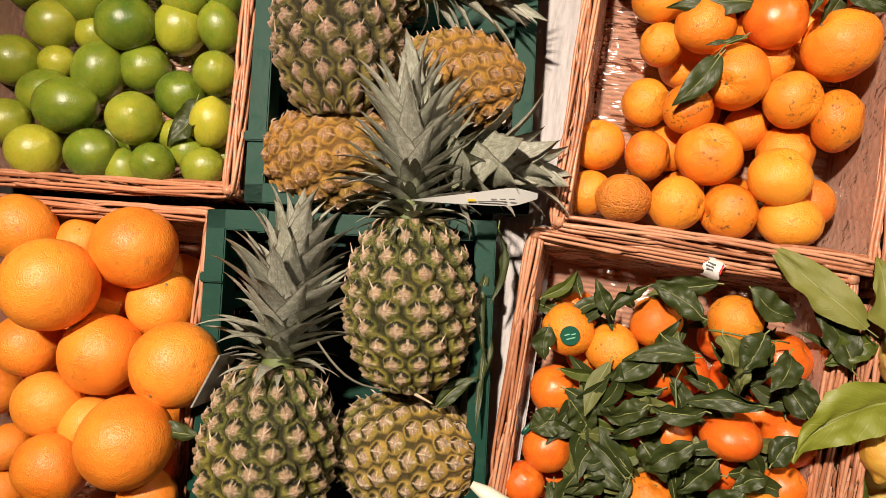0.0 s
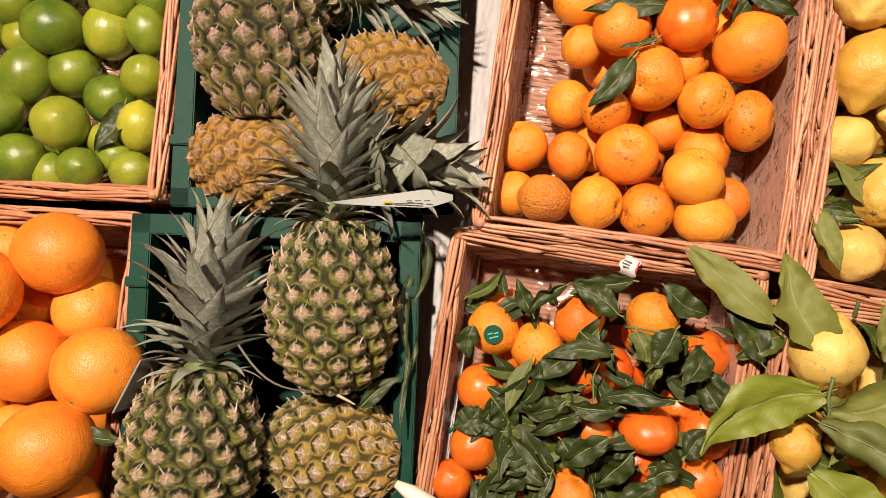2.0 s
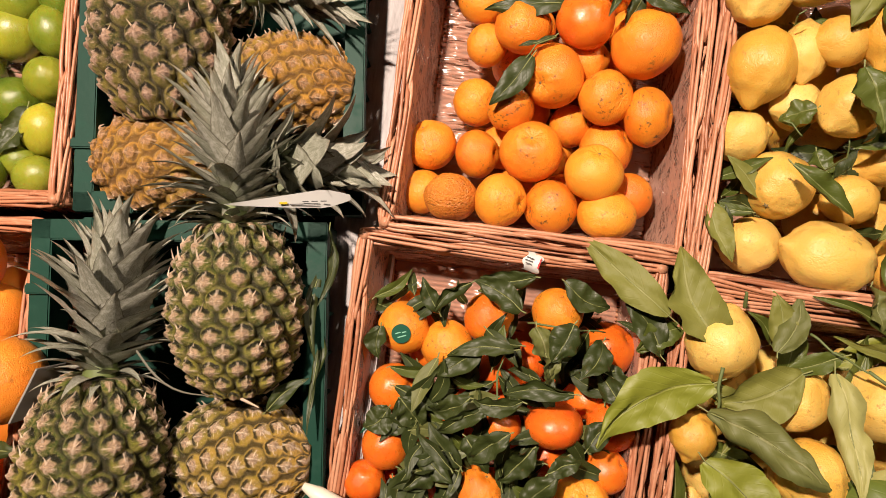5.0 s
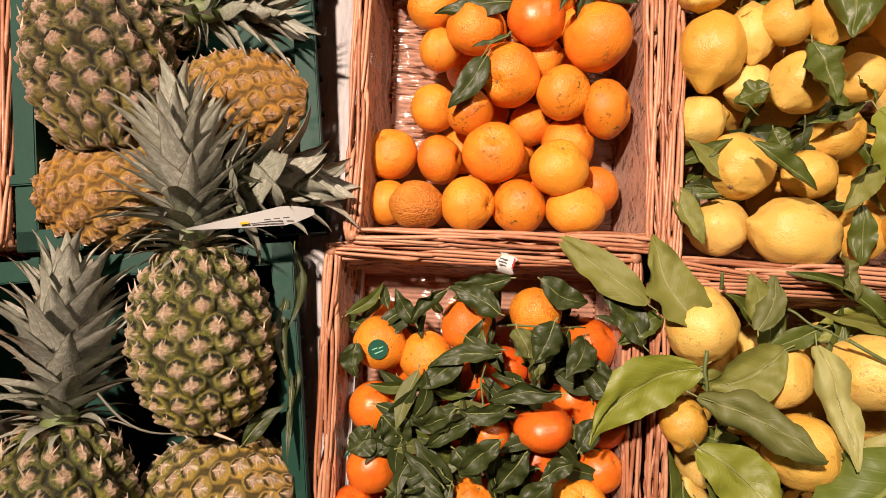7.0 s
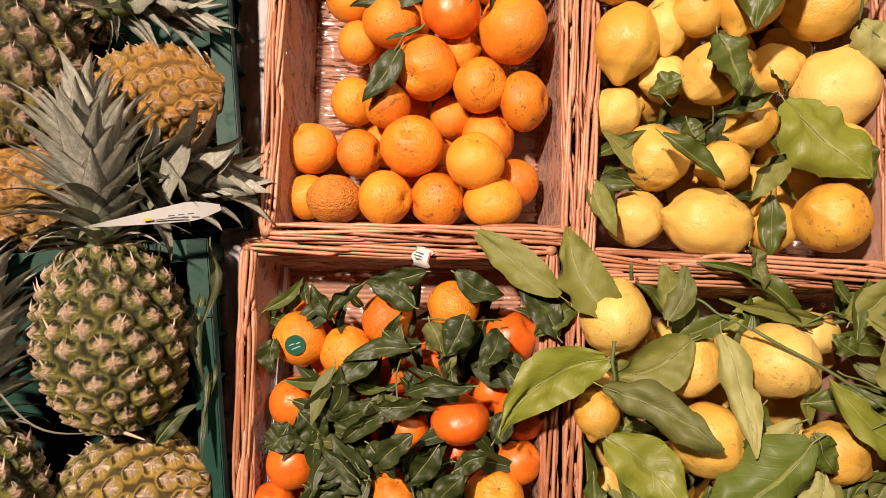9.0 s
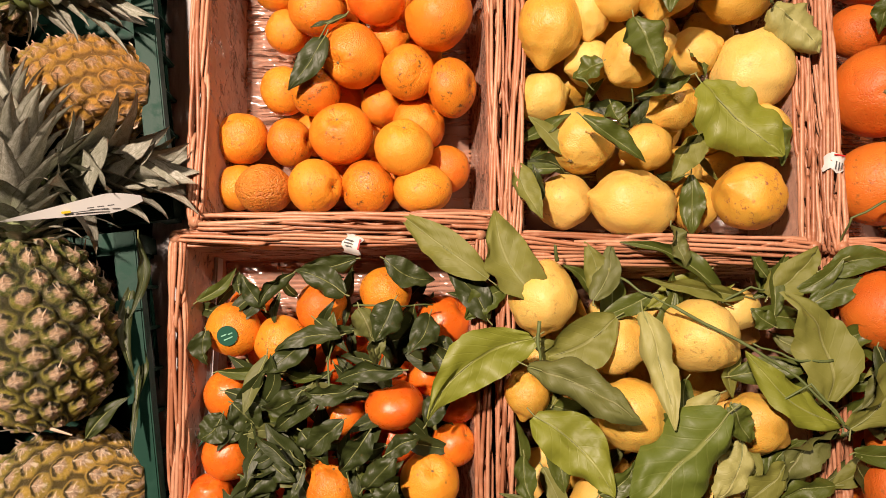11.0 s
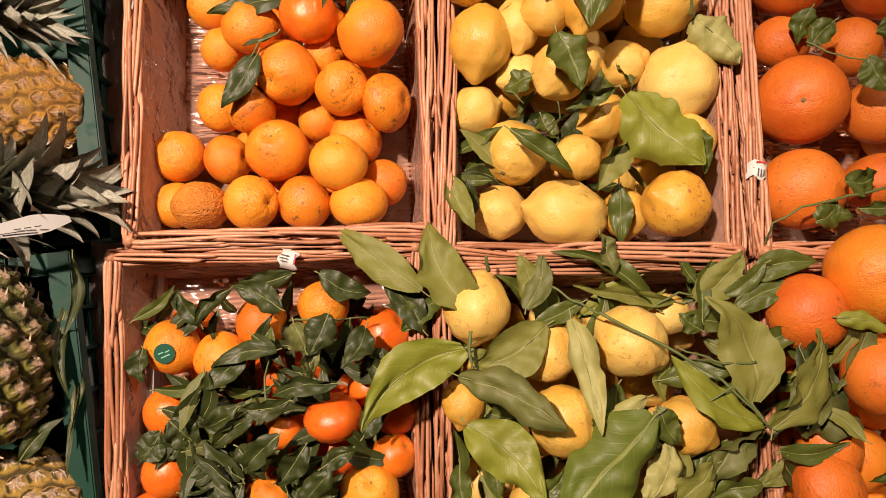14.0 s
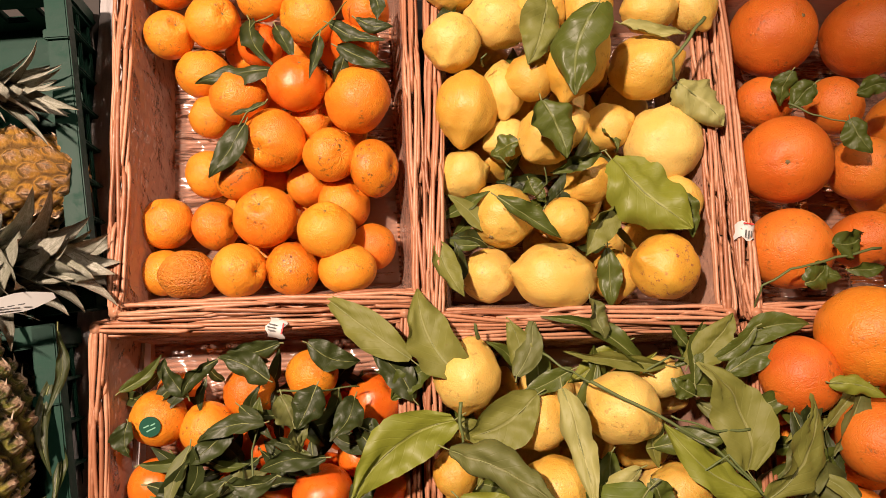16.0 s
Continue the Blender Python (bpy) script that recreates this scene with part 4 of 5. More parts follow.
def under_layer(kind, x0, x1, y0, y1, r, floor, seed, layers=1):
    """The fruit below the ones on top, resting on the basket's bottom."""
    rnd = random.Random(seed)
    for k in range(layers):
        y = y0 + r
        row = 0
        while y < y1 - r * 0.6:
            x = x0 + r * (1 if row % 2 else 1.7)
            while x < x1 - r * 0.6:
                p = Vector((x + rnd.uniform(-0.003, 0.003), y + rnd.uniform(-0.003, 0.003), floor + r * (1.0 + 1.62 * k)))
                if all((p - q).length > 0.86 * (r + s) for q, s in PLACED):
                    fruit(kind, *p, r, r * {"lemon": 1.15, "lime": 1.1, "orange": 0.97}.get(kind, 0.87))
                x += 2.02 * r
            y += 1.8 * r
            row += 1


under_layer("lime", -0.74, -0.42, 0.0, 0.34, 0.029, -0.142, 1, 1)
under_layer("orange", -0.70, -0.42, -0.43, -0.09, 0.043, -0.138, 2, 2)
under_layer("mandarin", 0.09, 0.29, 0.03, 0.38, 0.029, -0.138, 3, 1)
under_layer("clementine", 0.01, 0.28, -0.38, -0.08, 0.028, -0.132, 4, 1)
under_layer("lemon", 0.37, 0.64, 0.03, 0.35, 0.031, -0.125, 5, 1)
under_layer("lemon", 0.35, 0.64, -0.39, -0.07, 0.033, -0.125, 6, 2)
under_layer("orange", 0.71, 1.01, 0.0, 0.33, 0.042, -0.125, 7, 1)
under_layer("orange", 0.70, 1.00, -0.40, -0.08, 0.042, -0.125, 8, 2)


# ---------- leaves and twigs ----------
def leaf_mesh(length, width, fold, curl, seed, crumple=1.0):
    """A blade with a folded midrib, wavy edges and a bent, twisted length; returns the blade and its midrib line."""
    rnd = random.Random(seed)
    nu, nv = 25, 11
    off = Vector((rnd.uniform(0, 90), rnd.uniform(0, 90), 0))
    twist, sway, peak = crumple * rnd.uniform(-1.0, 1.0), rnd.uniform(-0.14, 0.14), rnd.uniform(0.78, 1.0)
    up = [fold * rnd.uniform(0.3, 1.3), fold * rnd.uniform(0.3, 1.3)]
    roll = [crumple * rnd.uniform(-0.9, 0.6), crumple * rnd.uniform(-0.9, 0.6)]
    verts, uv, rib = [], [], []
    for i in range(nu):
        u = i / (nu - 1)
        half = max(width / 2 * (math.sin(math.pi * min(1, u * 0.95 + 0.04) ** peak) ** 0.9) * (1 - 0.22 * u), 0.0007)
        cx = sway * length * math.sin(math.pi * u)
        rise = curl * length * (math.sin(math.pi * u) * 0.6 + 0.22 * math.sin(3.1 * math.pi * u)) + 0.03 * length * noise.noise(Vector((u * 2.4, 7, 0)) + off)
        tw = twist * (u - 0.4)
        for j in range(nv):
            s = 2 * j / (nv - 1) - 1
            k = 0 if s < 0 else 1
            edge = half * (1 + 0.05 * noise.noise(Vector((u * 8, s, 3)) + off))
            a = abs(s)
            ang = up[k] + roll[k] * a * a + 0.9 * crumple * noise.noise(Vector((u * 4.5, 3 * k, 5)) + off) * a
            x, z = edge * s * math.cos(ang), edge * a * math.sin(ang)
            z += (0.07 * noise.noise(Vector((u * 6, s * 3, 0)) + off) + 0.045 * noise.noise(Vector((u * 15, s * 6, 4)) + off) * (0.3 + a)) * width * (0.25 + crumple)
            verts.append((cx + x * math.cos(tw) - z * math.sin(tw), u * length, rise + x * math.sin(tw) + z * math.cos(tw)))
            uv.append((u, j / (nv - 1)))
        rib.append((cx, u * length, rise - 0.0003))
    rib = [(rib[0][0] * 0.5, -0.10 * length, rib[0][2] + 0.004)] + rib[:-2]
    return from_arrays("leaf", verts, grid_faces(nu, nv), True, uv), rib


LEAF_WORDS = {"h": "large deep green lemon leaf lying over the lemons", "m": "mid green citrus leaf lying on the fruit", "b": "fresh bright green lemon leaf lying on the fruit", "g": "dull olive green lemon leaf lying on the lemons", "d": "dark green glossy citrus leaf lying among the fruit",
              "e": "dry brownish olive leaf curled on the fruit", "y": "pale yellowed lemon leaf lying on the fruit"}
leaf_seed = count(11)


def leaf(bx, by, bz, tx, ty, tz, width, fold, curl, kind, crumple=1.0):
    a, b = Vector((bx, by, bz)), Vector((tx, ty, tz))
    d = b - a
    y = d.normalized()
    x = y.cross(Vector((0, 0, 1))).normalized()
    z = x.cross(y)
    k = next(leaf_seed)
    m = Matrix((x, y, z)).transposed().to_4x4()
    m.translation = a
    m = m @ pose(0, 0, 0, 0, random.Random(k).uniform(-16, 16), 0)
    blade, rib = leaf_mesh(d.length, width * 1.22, fold, curl * 0.55, k, crumple * {"e": 1.5, "y": 1.2}.get(kind, 0.85))
    ob = thing("leaf", blade, LEAF[kind], m, LEAF_WORDS[kind], "leaf", "loose citrus leaves")
    v, f = tube(rib, [0.0007 * (1.15 - 0.9 * i / len(rib)) for i in range(len(rib))], 5)
    child("midrib", from_arrays("midrib", v, f), RIB, ob)
    return ob


def leaf_litter(n, x0, x1, y0, y1, z0, z1, seed, small=0.026, large=0.052, kinds="ddddddme", top=-0.060, crumple=0.45):
    """Small dark leaves strewn between the clementines."""
    rnd = random.Random(seed)
    tops = [(q, r) for q, r in PLACED if x0 - 0.1 < q.x < x1 + 0.1 and y0 - 0.1 < q.y < y1 + 0.1 and q.z > top]
    made = 0
    while made < n:
        x, y = rnd.uniform(x0, x1), rnd.uniform(y0, y1)
        if any(math.hypot(x - q.x, y - q.y) < 1.0 * r for q, r in tops):
            if rnd.random() < 0.97:
                continue
        a, size = rnd.uniform(0, 2 * math.pi), rnd.uniform(small, large)
        z = rnd.uniform(z0, z1)
        dx, dy, dz = math.cos(a) * size / 2, math.sin(a) * size / 2, rnd.uniform(-0.012, 0.012)
        leaf(x - dx, y - dy, z - dz, x + dx, y + dy, z + dz, size * rnd.uniform(0.27, 0.42), rnd.uniform(0.2, 0.7), rnd.uniform(-0.3, 0.3), rnd.choice(kinds), crumple)
        made += 1


for row in (
    (0.310, -0.065, 0.010, 0.217, 0.007, -0.021, 0.036, 0.35, 0.15, 'g'),
    (0.361, -0.089, 0.010, 0.320, 0.009, -0.013, 0.052, 0.5, 0.3, 'g'),
    (0.426, -0.082, 0.000, 0.414, -0.026, -0.001, 0.025, 0.5, 0.1, 'g'),
    (0.351, -0.124, 0.037, 0.247, -0.200, 0.043, 0.051, 0.35, -0.2, 'b'),
    (0.437, -0.104, 0.030, 0.362, -0.146, 0.019, 0.051, 0.2, 0.2, 'g'),
    (0.458, -0.098, 0.047, 0.474, -0.205, 0.081, 0.029, 0.3, 0.15, 'y'),
    (0.344, -0.149, 0.057, 0.437, -0.194, 0.101, 0.042, 0.5, 0.2, 'e'),
    (0.352, -0.199, 0.040, 0.422, -0.269, 0.067, 0.051, 0.15, 0.15, 'b'),
    (0.526, -0.190, 0.078, 0.431, -0.284, 0.073, 0.072, 0.12, 0.15, 'h'),
    (0.559, -0.090, -0.003, 0.449, -0.027, 0.007, 0.025, 0.6, 0.2, 'm'),
):
    leaf(*row)
for row in (
    (0.585, -0.085, -0.006, 0.470, -0.064, 0.012, 0.019, 0.6, 0.1, 'g'),
    (0.639, -0.187, 0.045, 0.598, -0.079, 0.044, 0.056, 0.3, 0.25, 'g'),
    (0.650, -0.209, 0.048, 0.555, -0.136, 0.055, 0.034, 0.4, 0.1, 'b'),
    (0.643, -0.207, 0.072, 0.708, -0.107, 0.050, 0.049, 0.2, 0.2, 'g'),
    (0.678, -0.204, 0.035, 0.756, -0.223, 0.037, 0.048, 0.2, 0.1, 'e'),
    (0.606, -0.085, 0.004, 0.659, -0.032, 0.007, 0.034, 0.4, 0.2, 'g'),
    (0.657, -0.058, 0.016, 0.733, -0.047, 0.023, 0.028, 0.4, 0.2, 'm'),
    (0.641, -0.095, 0.016, 0.717, -0.071, 0.022, 0.028, 0.4, 0.2, 'm'),
    (0.613, -0.068, -0.006, 0.590, -0.033, -0.003, 0.019, 0.5, 0.2, 'm'),
    (0.655, -0.134, 0.021, 0.707, -0.108, 0.030, 0.025, 0.4, 0.2, 'm'),
):
    leaf(*row)
for row in (
    (0.532, -0.185, 0.068, 0.554, -0.222, 0.060, 0.026, 0.3, 0.3, 'm'),
    (0.653, -0.215, 0.038, 0.585, -0.277, 0.039, 0.035, 0.4, 0.1, 'e'),
    (0.597, -0.248, 0.043, 0.527, -0.291, 0.047, 0.037, 0.3, 0.2, 'g'),
    (0.652, -0.272, 0.034, 0.586, -0.291, 0.031, 0.024, 0.5, 0.2, 'm'),
    (0.345, -0.243, 0.017, 0.355, -0.293, 0.029, 0.024, 0.5, 0.2, 'm'),
    (0.331, -0.076, -0.014, 0.288, -0.108, -0.015, 0.031, 0.4, 0.3, 'm'),
    (0.312, -0.109, -0.010, 0.269, -0.056, -0.011, 0.031, 0.4, 0.2, 'd'),
    (0.552, -0.223, 0.047, 0.517, -0.282, 0.053, 0.034, 0.3, 0.2, 'y'),
    (0.527, -0.176, 0.056, 0.475, -0.208, 0.065, 0.025, 0.4, 0.2, 'y'),
    (0.604, -0.115, 0.017, 0.581, -0.097, 0.016, 0.021, 0.4, 0.2, 'm'),
):
    leaf(*row)
for row in (
    (0.411, -0.271, 0.053, 0.444, -0.238, 0.061, 0.022, 0.4, 0.2, 'm'),
    (0.369, -0.230, 0.018, 0.382, -0.276, 0.032, 0.023, 0.4, 0.2, 'm'),
    (0.473, -0.217, 0.059, 0.491, -0.186, 0.060, 0.026, 0.4, 0.2, 'm'),
    (0.721, -0.104, 0.063, 0.773, -0.120, 0.071, 0.02, 0.4, 0.1, 'b'),
    (0.470, 0.316, 0.035, 0.448, 0.242, 0.029, 0.047, 0.3, 0.2, 'g'),
    (0.520, 0.296, 0.058, 0.490, 0.199, 0.052, 0.061, 0.2, 0.15, 'm'),
    (0.619, 0.226, 0.008, 0.671, 0.177, 0.001, 0.056, 0.2, 0.1, 'y'),
    (0.456, 0.197, 0.043, 0.479, 0.135, 0.042, 0.057, 0.15, 0.15, 'm'),
    (0.534, 0.138, 0.020, 0.609, 0.058, 0.037, 0.069, 0.15, 0.12, 'b'),
    (0.597, 0.100, 0.022, 0.615, 0.050, 0.022, 0.028, 0.4, 0.2, 'm'),
):
    leaf(*row)
for row in (
    (0.533, 0.086, 0.015, 0.499, 0.035, 0.018, 0.036, 0.4, 0.3, 'g'),
    (0.406, 0.099, 0.031, 0.473, 0.054, 0.021, 0.026, 0.5, 0.3, 'm'),
    (0.344, 0.060, -0.016, 0.370, -0.002, -0.002, 0.031, 0.4, 0.2, 'g'),
    (0.528, 0.044, 0.002, 0.530, -0.021, -0.006, 0.025, 0.3, 0.2, 'm'),
    (0.503, -0.010, 0.007, 0.516, -0.054, 0.012, 0.026, 0.5, 0.3, 'e'),
    (0.439, 0.168, -0.006, 0.410, 0.158, -0.028, 0.029, 0.4, 0.2, 'm'),
    (0.526, 0.149, 0.010, 0.472, 0.127, 0.006, 0.02, 0.5, 0.2, 'm'),
    (0.452, 0.129, -0.027, 0.470, 0.101, -0.022, 0.023, 0.4, 0.2, 'm'),
    (0.539, 0.190, -0.026, 0.553, 0.154, -0.017, 0.025, 0.4, 0.2, 'm'),
    (0.558, 0.293, 0.014, 0.630, 0.280, 0.015, 0.02, 0.4, 0.1, 'y'),
):
    leaf(*row)
for row in (
    (0.139, 0.196, -0.007, 0.099, 0.138, -0.011, 0.026, 0.4, 0.2, 'd'),
    (0.161, 0.220, -0.008, 0.123, 0.206, -0.008, 0.009, 0.3, 0.2, 'd'),
    (0.168, 0.259, -0.014, 0.079, 0.250, -0.025, 0.026, 0.3, 0.2, 'd'),
    (0.136, 0.333, -0.048, 0.167, 0.270, -0.031, 0.026, 0.3, 0.2, 'd'),
    (0.171, 0.313, -0.022, 0.192, 0.267, -0.010, 0.019, 0.3, 0.2, 'd'),
    (0.224, 0.286, 0.011, 0.213, 0.237, 0.015, 0.014, 0.3, 0.2, 'd'),
    (0.250, 0.275, -0.006, 0.236, 0.242, -0.021, 0.018, 0.3, 0.2, 'd'),
    (0.234, 0.307, -0.004, 0.294, 0.286, -0.001, 0.019, 0.3, 0.2, 'd'),
    (0.242, 0.277, 0.003, 0.299, 0.255, -0.002, 0.02, 0.3, 0.2, 'd'),
    (0.283, 0.344, -0.007, 0.287, 0.308, -0.001, 0.016, 0.3, 0.2, 'd'),
):
    leaf(*row)
for row in (
    (0.263, 0.313, -0.004, 0.304, 0.302, -0.002, 0.016, 0.3, 0.2, 'd'),
    (0.178, -0.095, 0.012, 0.197, -0.150, 0.024, 0.037, 0.3, 0.3, 'e'),
    (0.215, -0.086, 0.022, 0.196, -0.127, 0.030, 0.031, 0.3, 0.2, 'd'),
    (0.250, -0.103, -0.007, 0.227, -0.141, 0.023, 0.027, 0.3, 0.2, 'd'),
    (0.223, -0.156, 0.025, 0.153, -0.170, 0.002, 0.022, 0.3, 0.2, 'd'),
    (0.125, -0.121, -0.008, 0.073, -0.163, -0.012, 0.026, 0.3, 0.3, 'd'),
    (0.158, -0.123, 0.002, 0.088, -0.140, -0.007, 0.02, 0.4, 0.2, 'd'),
    (0.161, -0.081, -0.008, 0.106, -0.055, -0.019, 0.027, 0.3, 0.2, 'd'),
    (0.172, -0.043, -0.011, 0.112, -0.051, -0.026, 0.025, 0.3, 0.2, 'd'),
    (0.203, -0.044, -0.001, 0.256, -0.066, -0.020, 0.028, 0.3, 0.2, 'd'),
):
    leaf(*row)
for row in (
    (0.072, -0.096, -0.027, 0.049, -0.059, -0.020, 0.019, 0.5, 0.3, 'd'),
    (0.104, -0.058, -0.022, 0.066, -0.096, -0.026, 0.018, 0.5, 0.3, 'd'),
    (0.043, -0.194, -0.012, 0.071, -0.228, -0.027, 0.031, 0.3, 0.2, 'd'),
    (0.029, -0.208, -0.026, 0.004, -0.235, -0.027, 0.031, 0.3, 0.2, 'd'),
    (0.007, -0.120, -0.034, 0.009, -0.158, -0.037, 0.027, 0.3, 0.2, 'd'),
    (0.248, -0.131, -0.014, 0.291, -0.156, -0.010, 0.024, 0.3, 0.2, 'd'),
    (0.274, -0.163, -0.001, 0.248, -0.131, -0.009, 0.024, 0.3, 0.2, 'd'),
    (0.065, -0.242, -0.024, 0.110, -0.275, -0.009, 0.03, 0.3, 0.2, 'd'),
    (0.119, -0.179, 0.004, 0.074, -0.199, -0.012, 0.026, 0.4, 0.3, 'd'),
    (0.137, -0.184, 0.008, 0.087, -0.222, -0.012, 0.023, 0.4, 0.3, 'd'),
):
    leaf(*row)
for row in (
    (0.173, -0.173, 0.014, 0.120, -0.178, 0.005, 0.023, 0.4, 0.3, 'd'),
    (0.164, -0.205, 0.023, 0.125, -0.242, 0.005, 0.027, 0.4, 0.3, 'd'),
    (0.119, -0.219, 0.007, 0.147, -0.253, 0.009, 0.027, 0.4, 0.3, 'd'),
    (0.189, -0.218, 0.018, 0.158, -0.261, 0.004, 0.027, 0.4, 0.3, 'd'),
    (0.183, -0.275, 0.014, 0.217, -0.238, 0.027, 0.027, 0.4, 0.3, 'd'),
    (0.206, -0.239, 0.026, 0.240, -0.226, 0.014, 0.02, 0.4, 0.3, 'd'),
    (0.091, -0.265, -0.016, 0.059, -0.289, -0.005, 0.03, 0.4, 0.3, 'd'),
    (0.246, -0.216, -0.000, 0.274, -0.185, -0.006, 0.024, 0.4, 0.3, 'd'),
    (0.194, -0.282, 0.011, 0.169, -0.303, -0.002, 0.027, 0.4, 0.3, 'd'),
    (0.216, -0.269, 0.020, 0.198, -0.300, 0.009, 0.025, 0.4, 0.3, 'd'),
):
    leaf(*row)
for row in (
    (0.756, 0.239, 0.004, 0.749, 0.204, -0.015, 0.026, 0.4, 0.2, 'm'),
    (0.783, 0.225, 0.001, 0.755, 0.198, -0.006, 0.027, 0.4, 0.2, 'm'),
    (0.801, 0.174, 0.026, 0.823, 0.135, 0.025, 0.032, 0.3, 0.2, 'm'),
    (0.818, 0.206, 0.020, 0.861, 0.217, 0.015, 0.022, 0.4, 0.2, 'm'),
    (0.728, -0.004, 0.030, 0.756, 0.018, 0.025, 0.029, 0.4, 0.2, 'm'),
    (0.760, 0.037, 0.034, 0.802, 0.046, 0.021, 0.032, 0.4, 0.2, 'm'),
    (0.774, 0.008, 0.032, 0.819, 0.010, 0.028, 0.016, 0.4, 0.2, 'm'),
    (0.736, 0.008, 0.025, 0.774, 0.001, 0.022, 0.025, 0.4, 0.2, 'm'),
    (-0.477, 0.088, -0.055, -0.499, 0.022, -0.042, 0.031, 0.3, 0.2, 'd'),
    (-0.342, -0.291, 0.058, -0.410, -0.287, 0.051, 0.02, 0.3, 0.1, 'd'),
):
    leaf(*row)
leaf_litter(165, 0.030, 0.275, -0.365, -0.115, -0.050, -0.008, 3, 0.032, 0.062, "dddddmde", -0.075, 0.2)
leaf_litter(20, 0.0, 0.285, -0.115, -0.065, -0.075, -0.040, 4)
leaf_litter(66, 0.345, 0.66, -0.37, -0.055, -0.035, 0.026, 5, 0.045, 0.082, "mmmmggbe", -0.03, 0.55)
leaf_litter(22, 0.69, 0.80, -0.30, -0.06, -0.02, 0.05, 6, 0.045, 0.08, "mmmged", -0.02, 0.6)
leaf_litter(20, 0.36, 0.63, 0.03, 0.33, -0.060, -0.020, 7, 0.035, 0.070, "mmdg", -0.06, 0.5)


def twig(radius, *pts):
    pts = [Vector(p) for p in pts]
    fine = []
    for i in range(len(pts) - 1):
        for s in range(5):
            p = pts[i].lerp(pts[i + 1], s / 5)
            fine.append(p + Vector((noise.noise(p * 60), noise.noise(p * 60 + Vector((9, 0, 0))), noise.noise(p * 50 + Vector((0, 9, 0))))) * 0.0022)
    fine.append(pts[-1])
    v, f = tube(fine, [radius * 0.00072 * (1.25 - 0.5 * i / len(fine)) for i in range(len(fine))], 7)
    return thing("twig", from_arrays("twig", v, f), STALK, Matrix.Identity(4), "thin green leafy citrus twig across the fruit", "twig", "citrus twigs")


twig(2, (0.485, -0.092, 0.051), (0.557, -0.133, 0.065), (0.601, -0.161, 0.065), (0.644, -0.208, 0.072))
twig(1.6, (0.447, -0.064, 0.013), (0.465, -0.079, 0.027), (0.485, -0.093, 0.052))
twig(1.6, (0.643, -0.147, 0.052), (0.607, -0.146, 0.055), (0.563, -0.129, 0.053))
twig(1.6, (0.643, -0.208, 0.072), (0.610, -0.166, 0.068), (0.587, -0.184, 0.056))
twig(2.2, (0.358, -0.107, 0.041), (0.356, -0.130, 0.043), (0.359, -0.152, 0.038))
twig(1.4, (0.170, -0.093, -0.009), (0.206, -0.093, 0.008), (0.254, -0.093, -0.022))
twig(1.2, (0.290, -0.157, -0.020), (0.313, -0.144, -0.003), (0.338, -0.155, 0.012))
twig(1.3, (0.148, -0.185, 0.007), (0.144, -0.152, -0.004), (0.151, -0.128, -0.004))
twig(1.6, (0.557, -0.090, 0.003), (0.587, -0.076, 0.004), (0.618, -0.079, 0.004))
twig(2.4, (0.644, 0.290, 0.034), (0.619, 0.260, 0.039), (0.604, 0.241, 0.035), (0.608, 0.222, 0.023))
twig(1.3, (0.458, 0.106, -0.017), (0.463, 0.115, 0.015), (0.459, 0.130, 0.024))
twig(1.3, (0.410, 0.157, -0.018), (0.419, 0.153, -0.015), (0.430, 0.139, -0.012))
twig(1.4, (0.753, 0.203, -0.004), (0.775, 0.186, 0.005), (0.798, 0.171, 0.026))
twig(1.8, (0.816, 0.030, 0.030), (0.762, 0.021, 0.034), (0.711, 0.011, 0.035), (0.682, -0.005, 0.028), (0.685, -0.032, -0.001))
twig(1.2, (0.215, 0.280, 0.014), (0.237, 0.308, 0.005), (0.253, 0.333, -0.004))
twig(1.2, (0.166, 0.334, -0.032), (0.146, 0.326, -0.034), (0.134, 0.320, -0.042))
twig(1.2, (0.162, 0.218, -0.003), (0.143, 0.206, -0.002), (0.130, 0.188, -0.005))
twig(1.2, (0.401, 0.249, 0.010), (0.397, 0.251, 0.026), (0.403, 0.255, 0.029))
twig(2.6, (0.381, -0.047, 0.017), (0.378, -0.039, 0.025), (0.377, -0.031, 0.028))


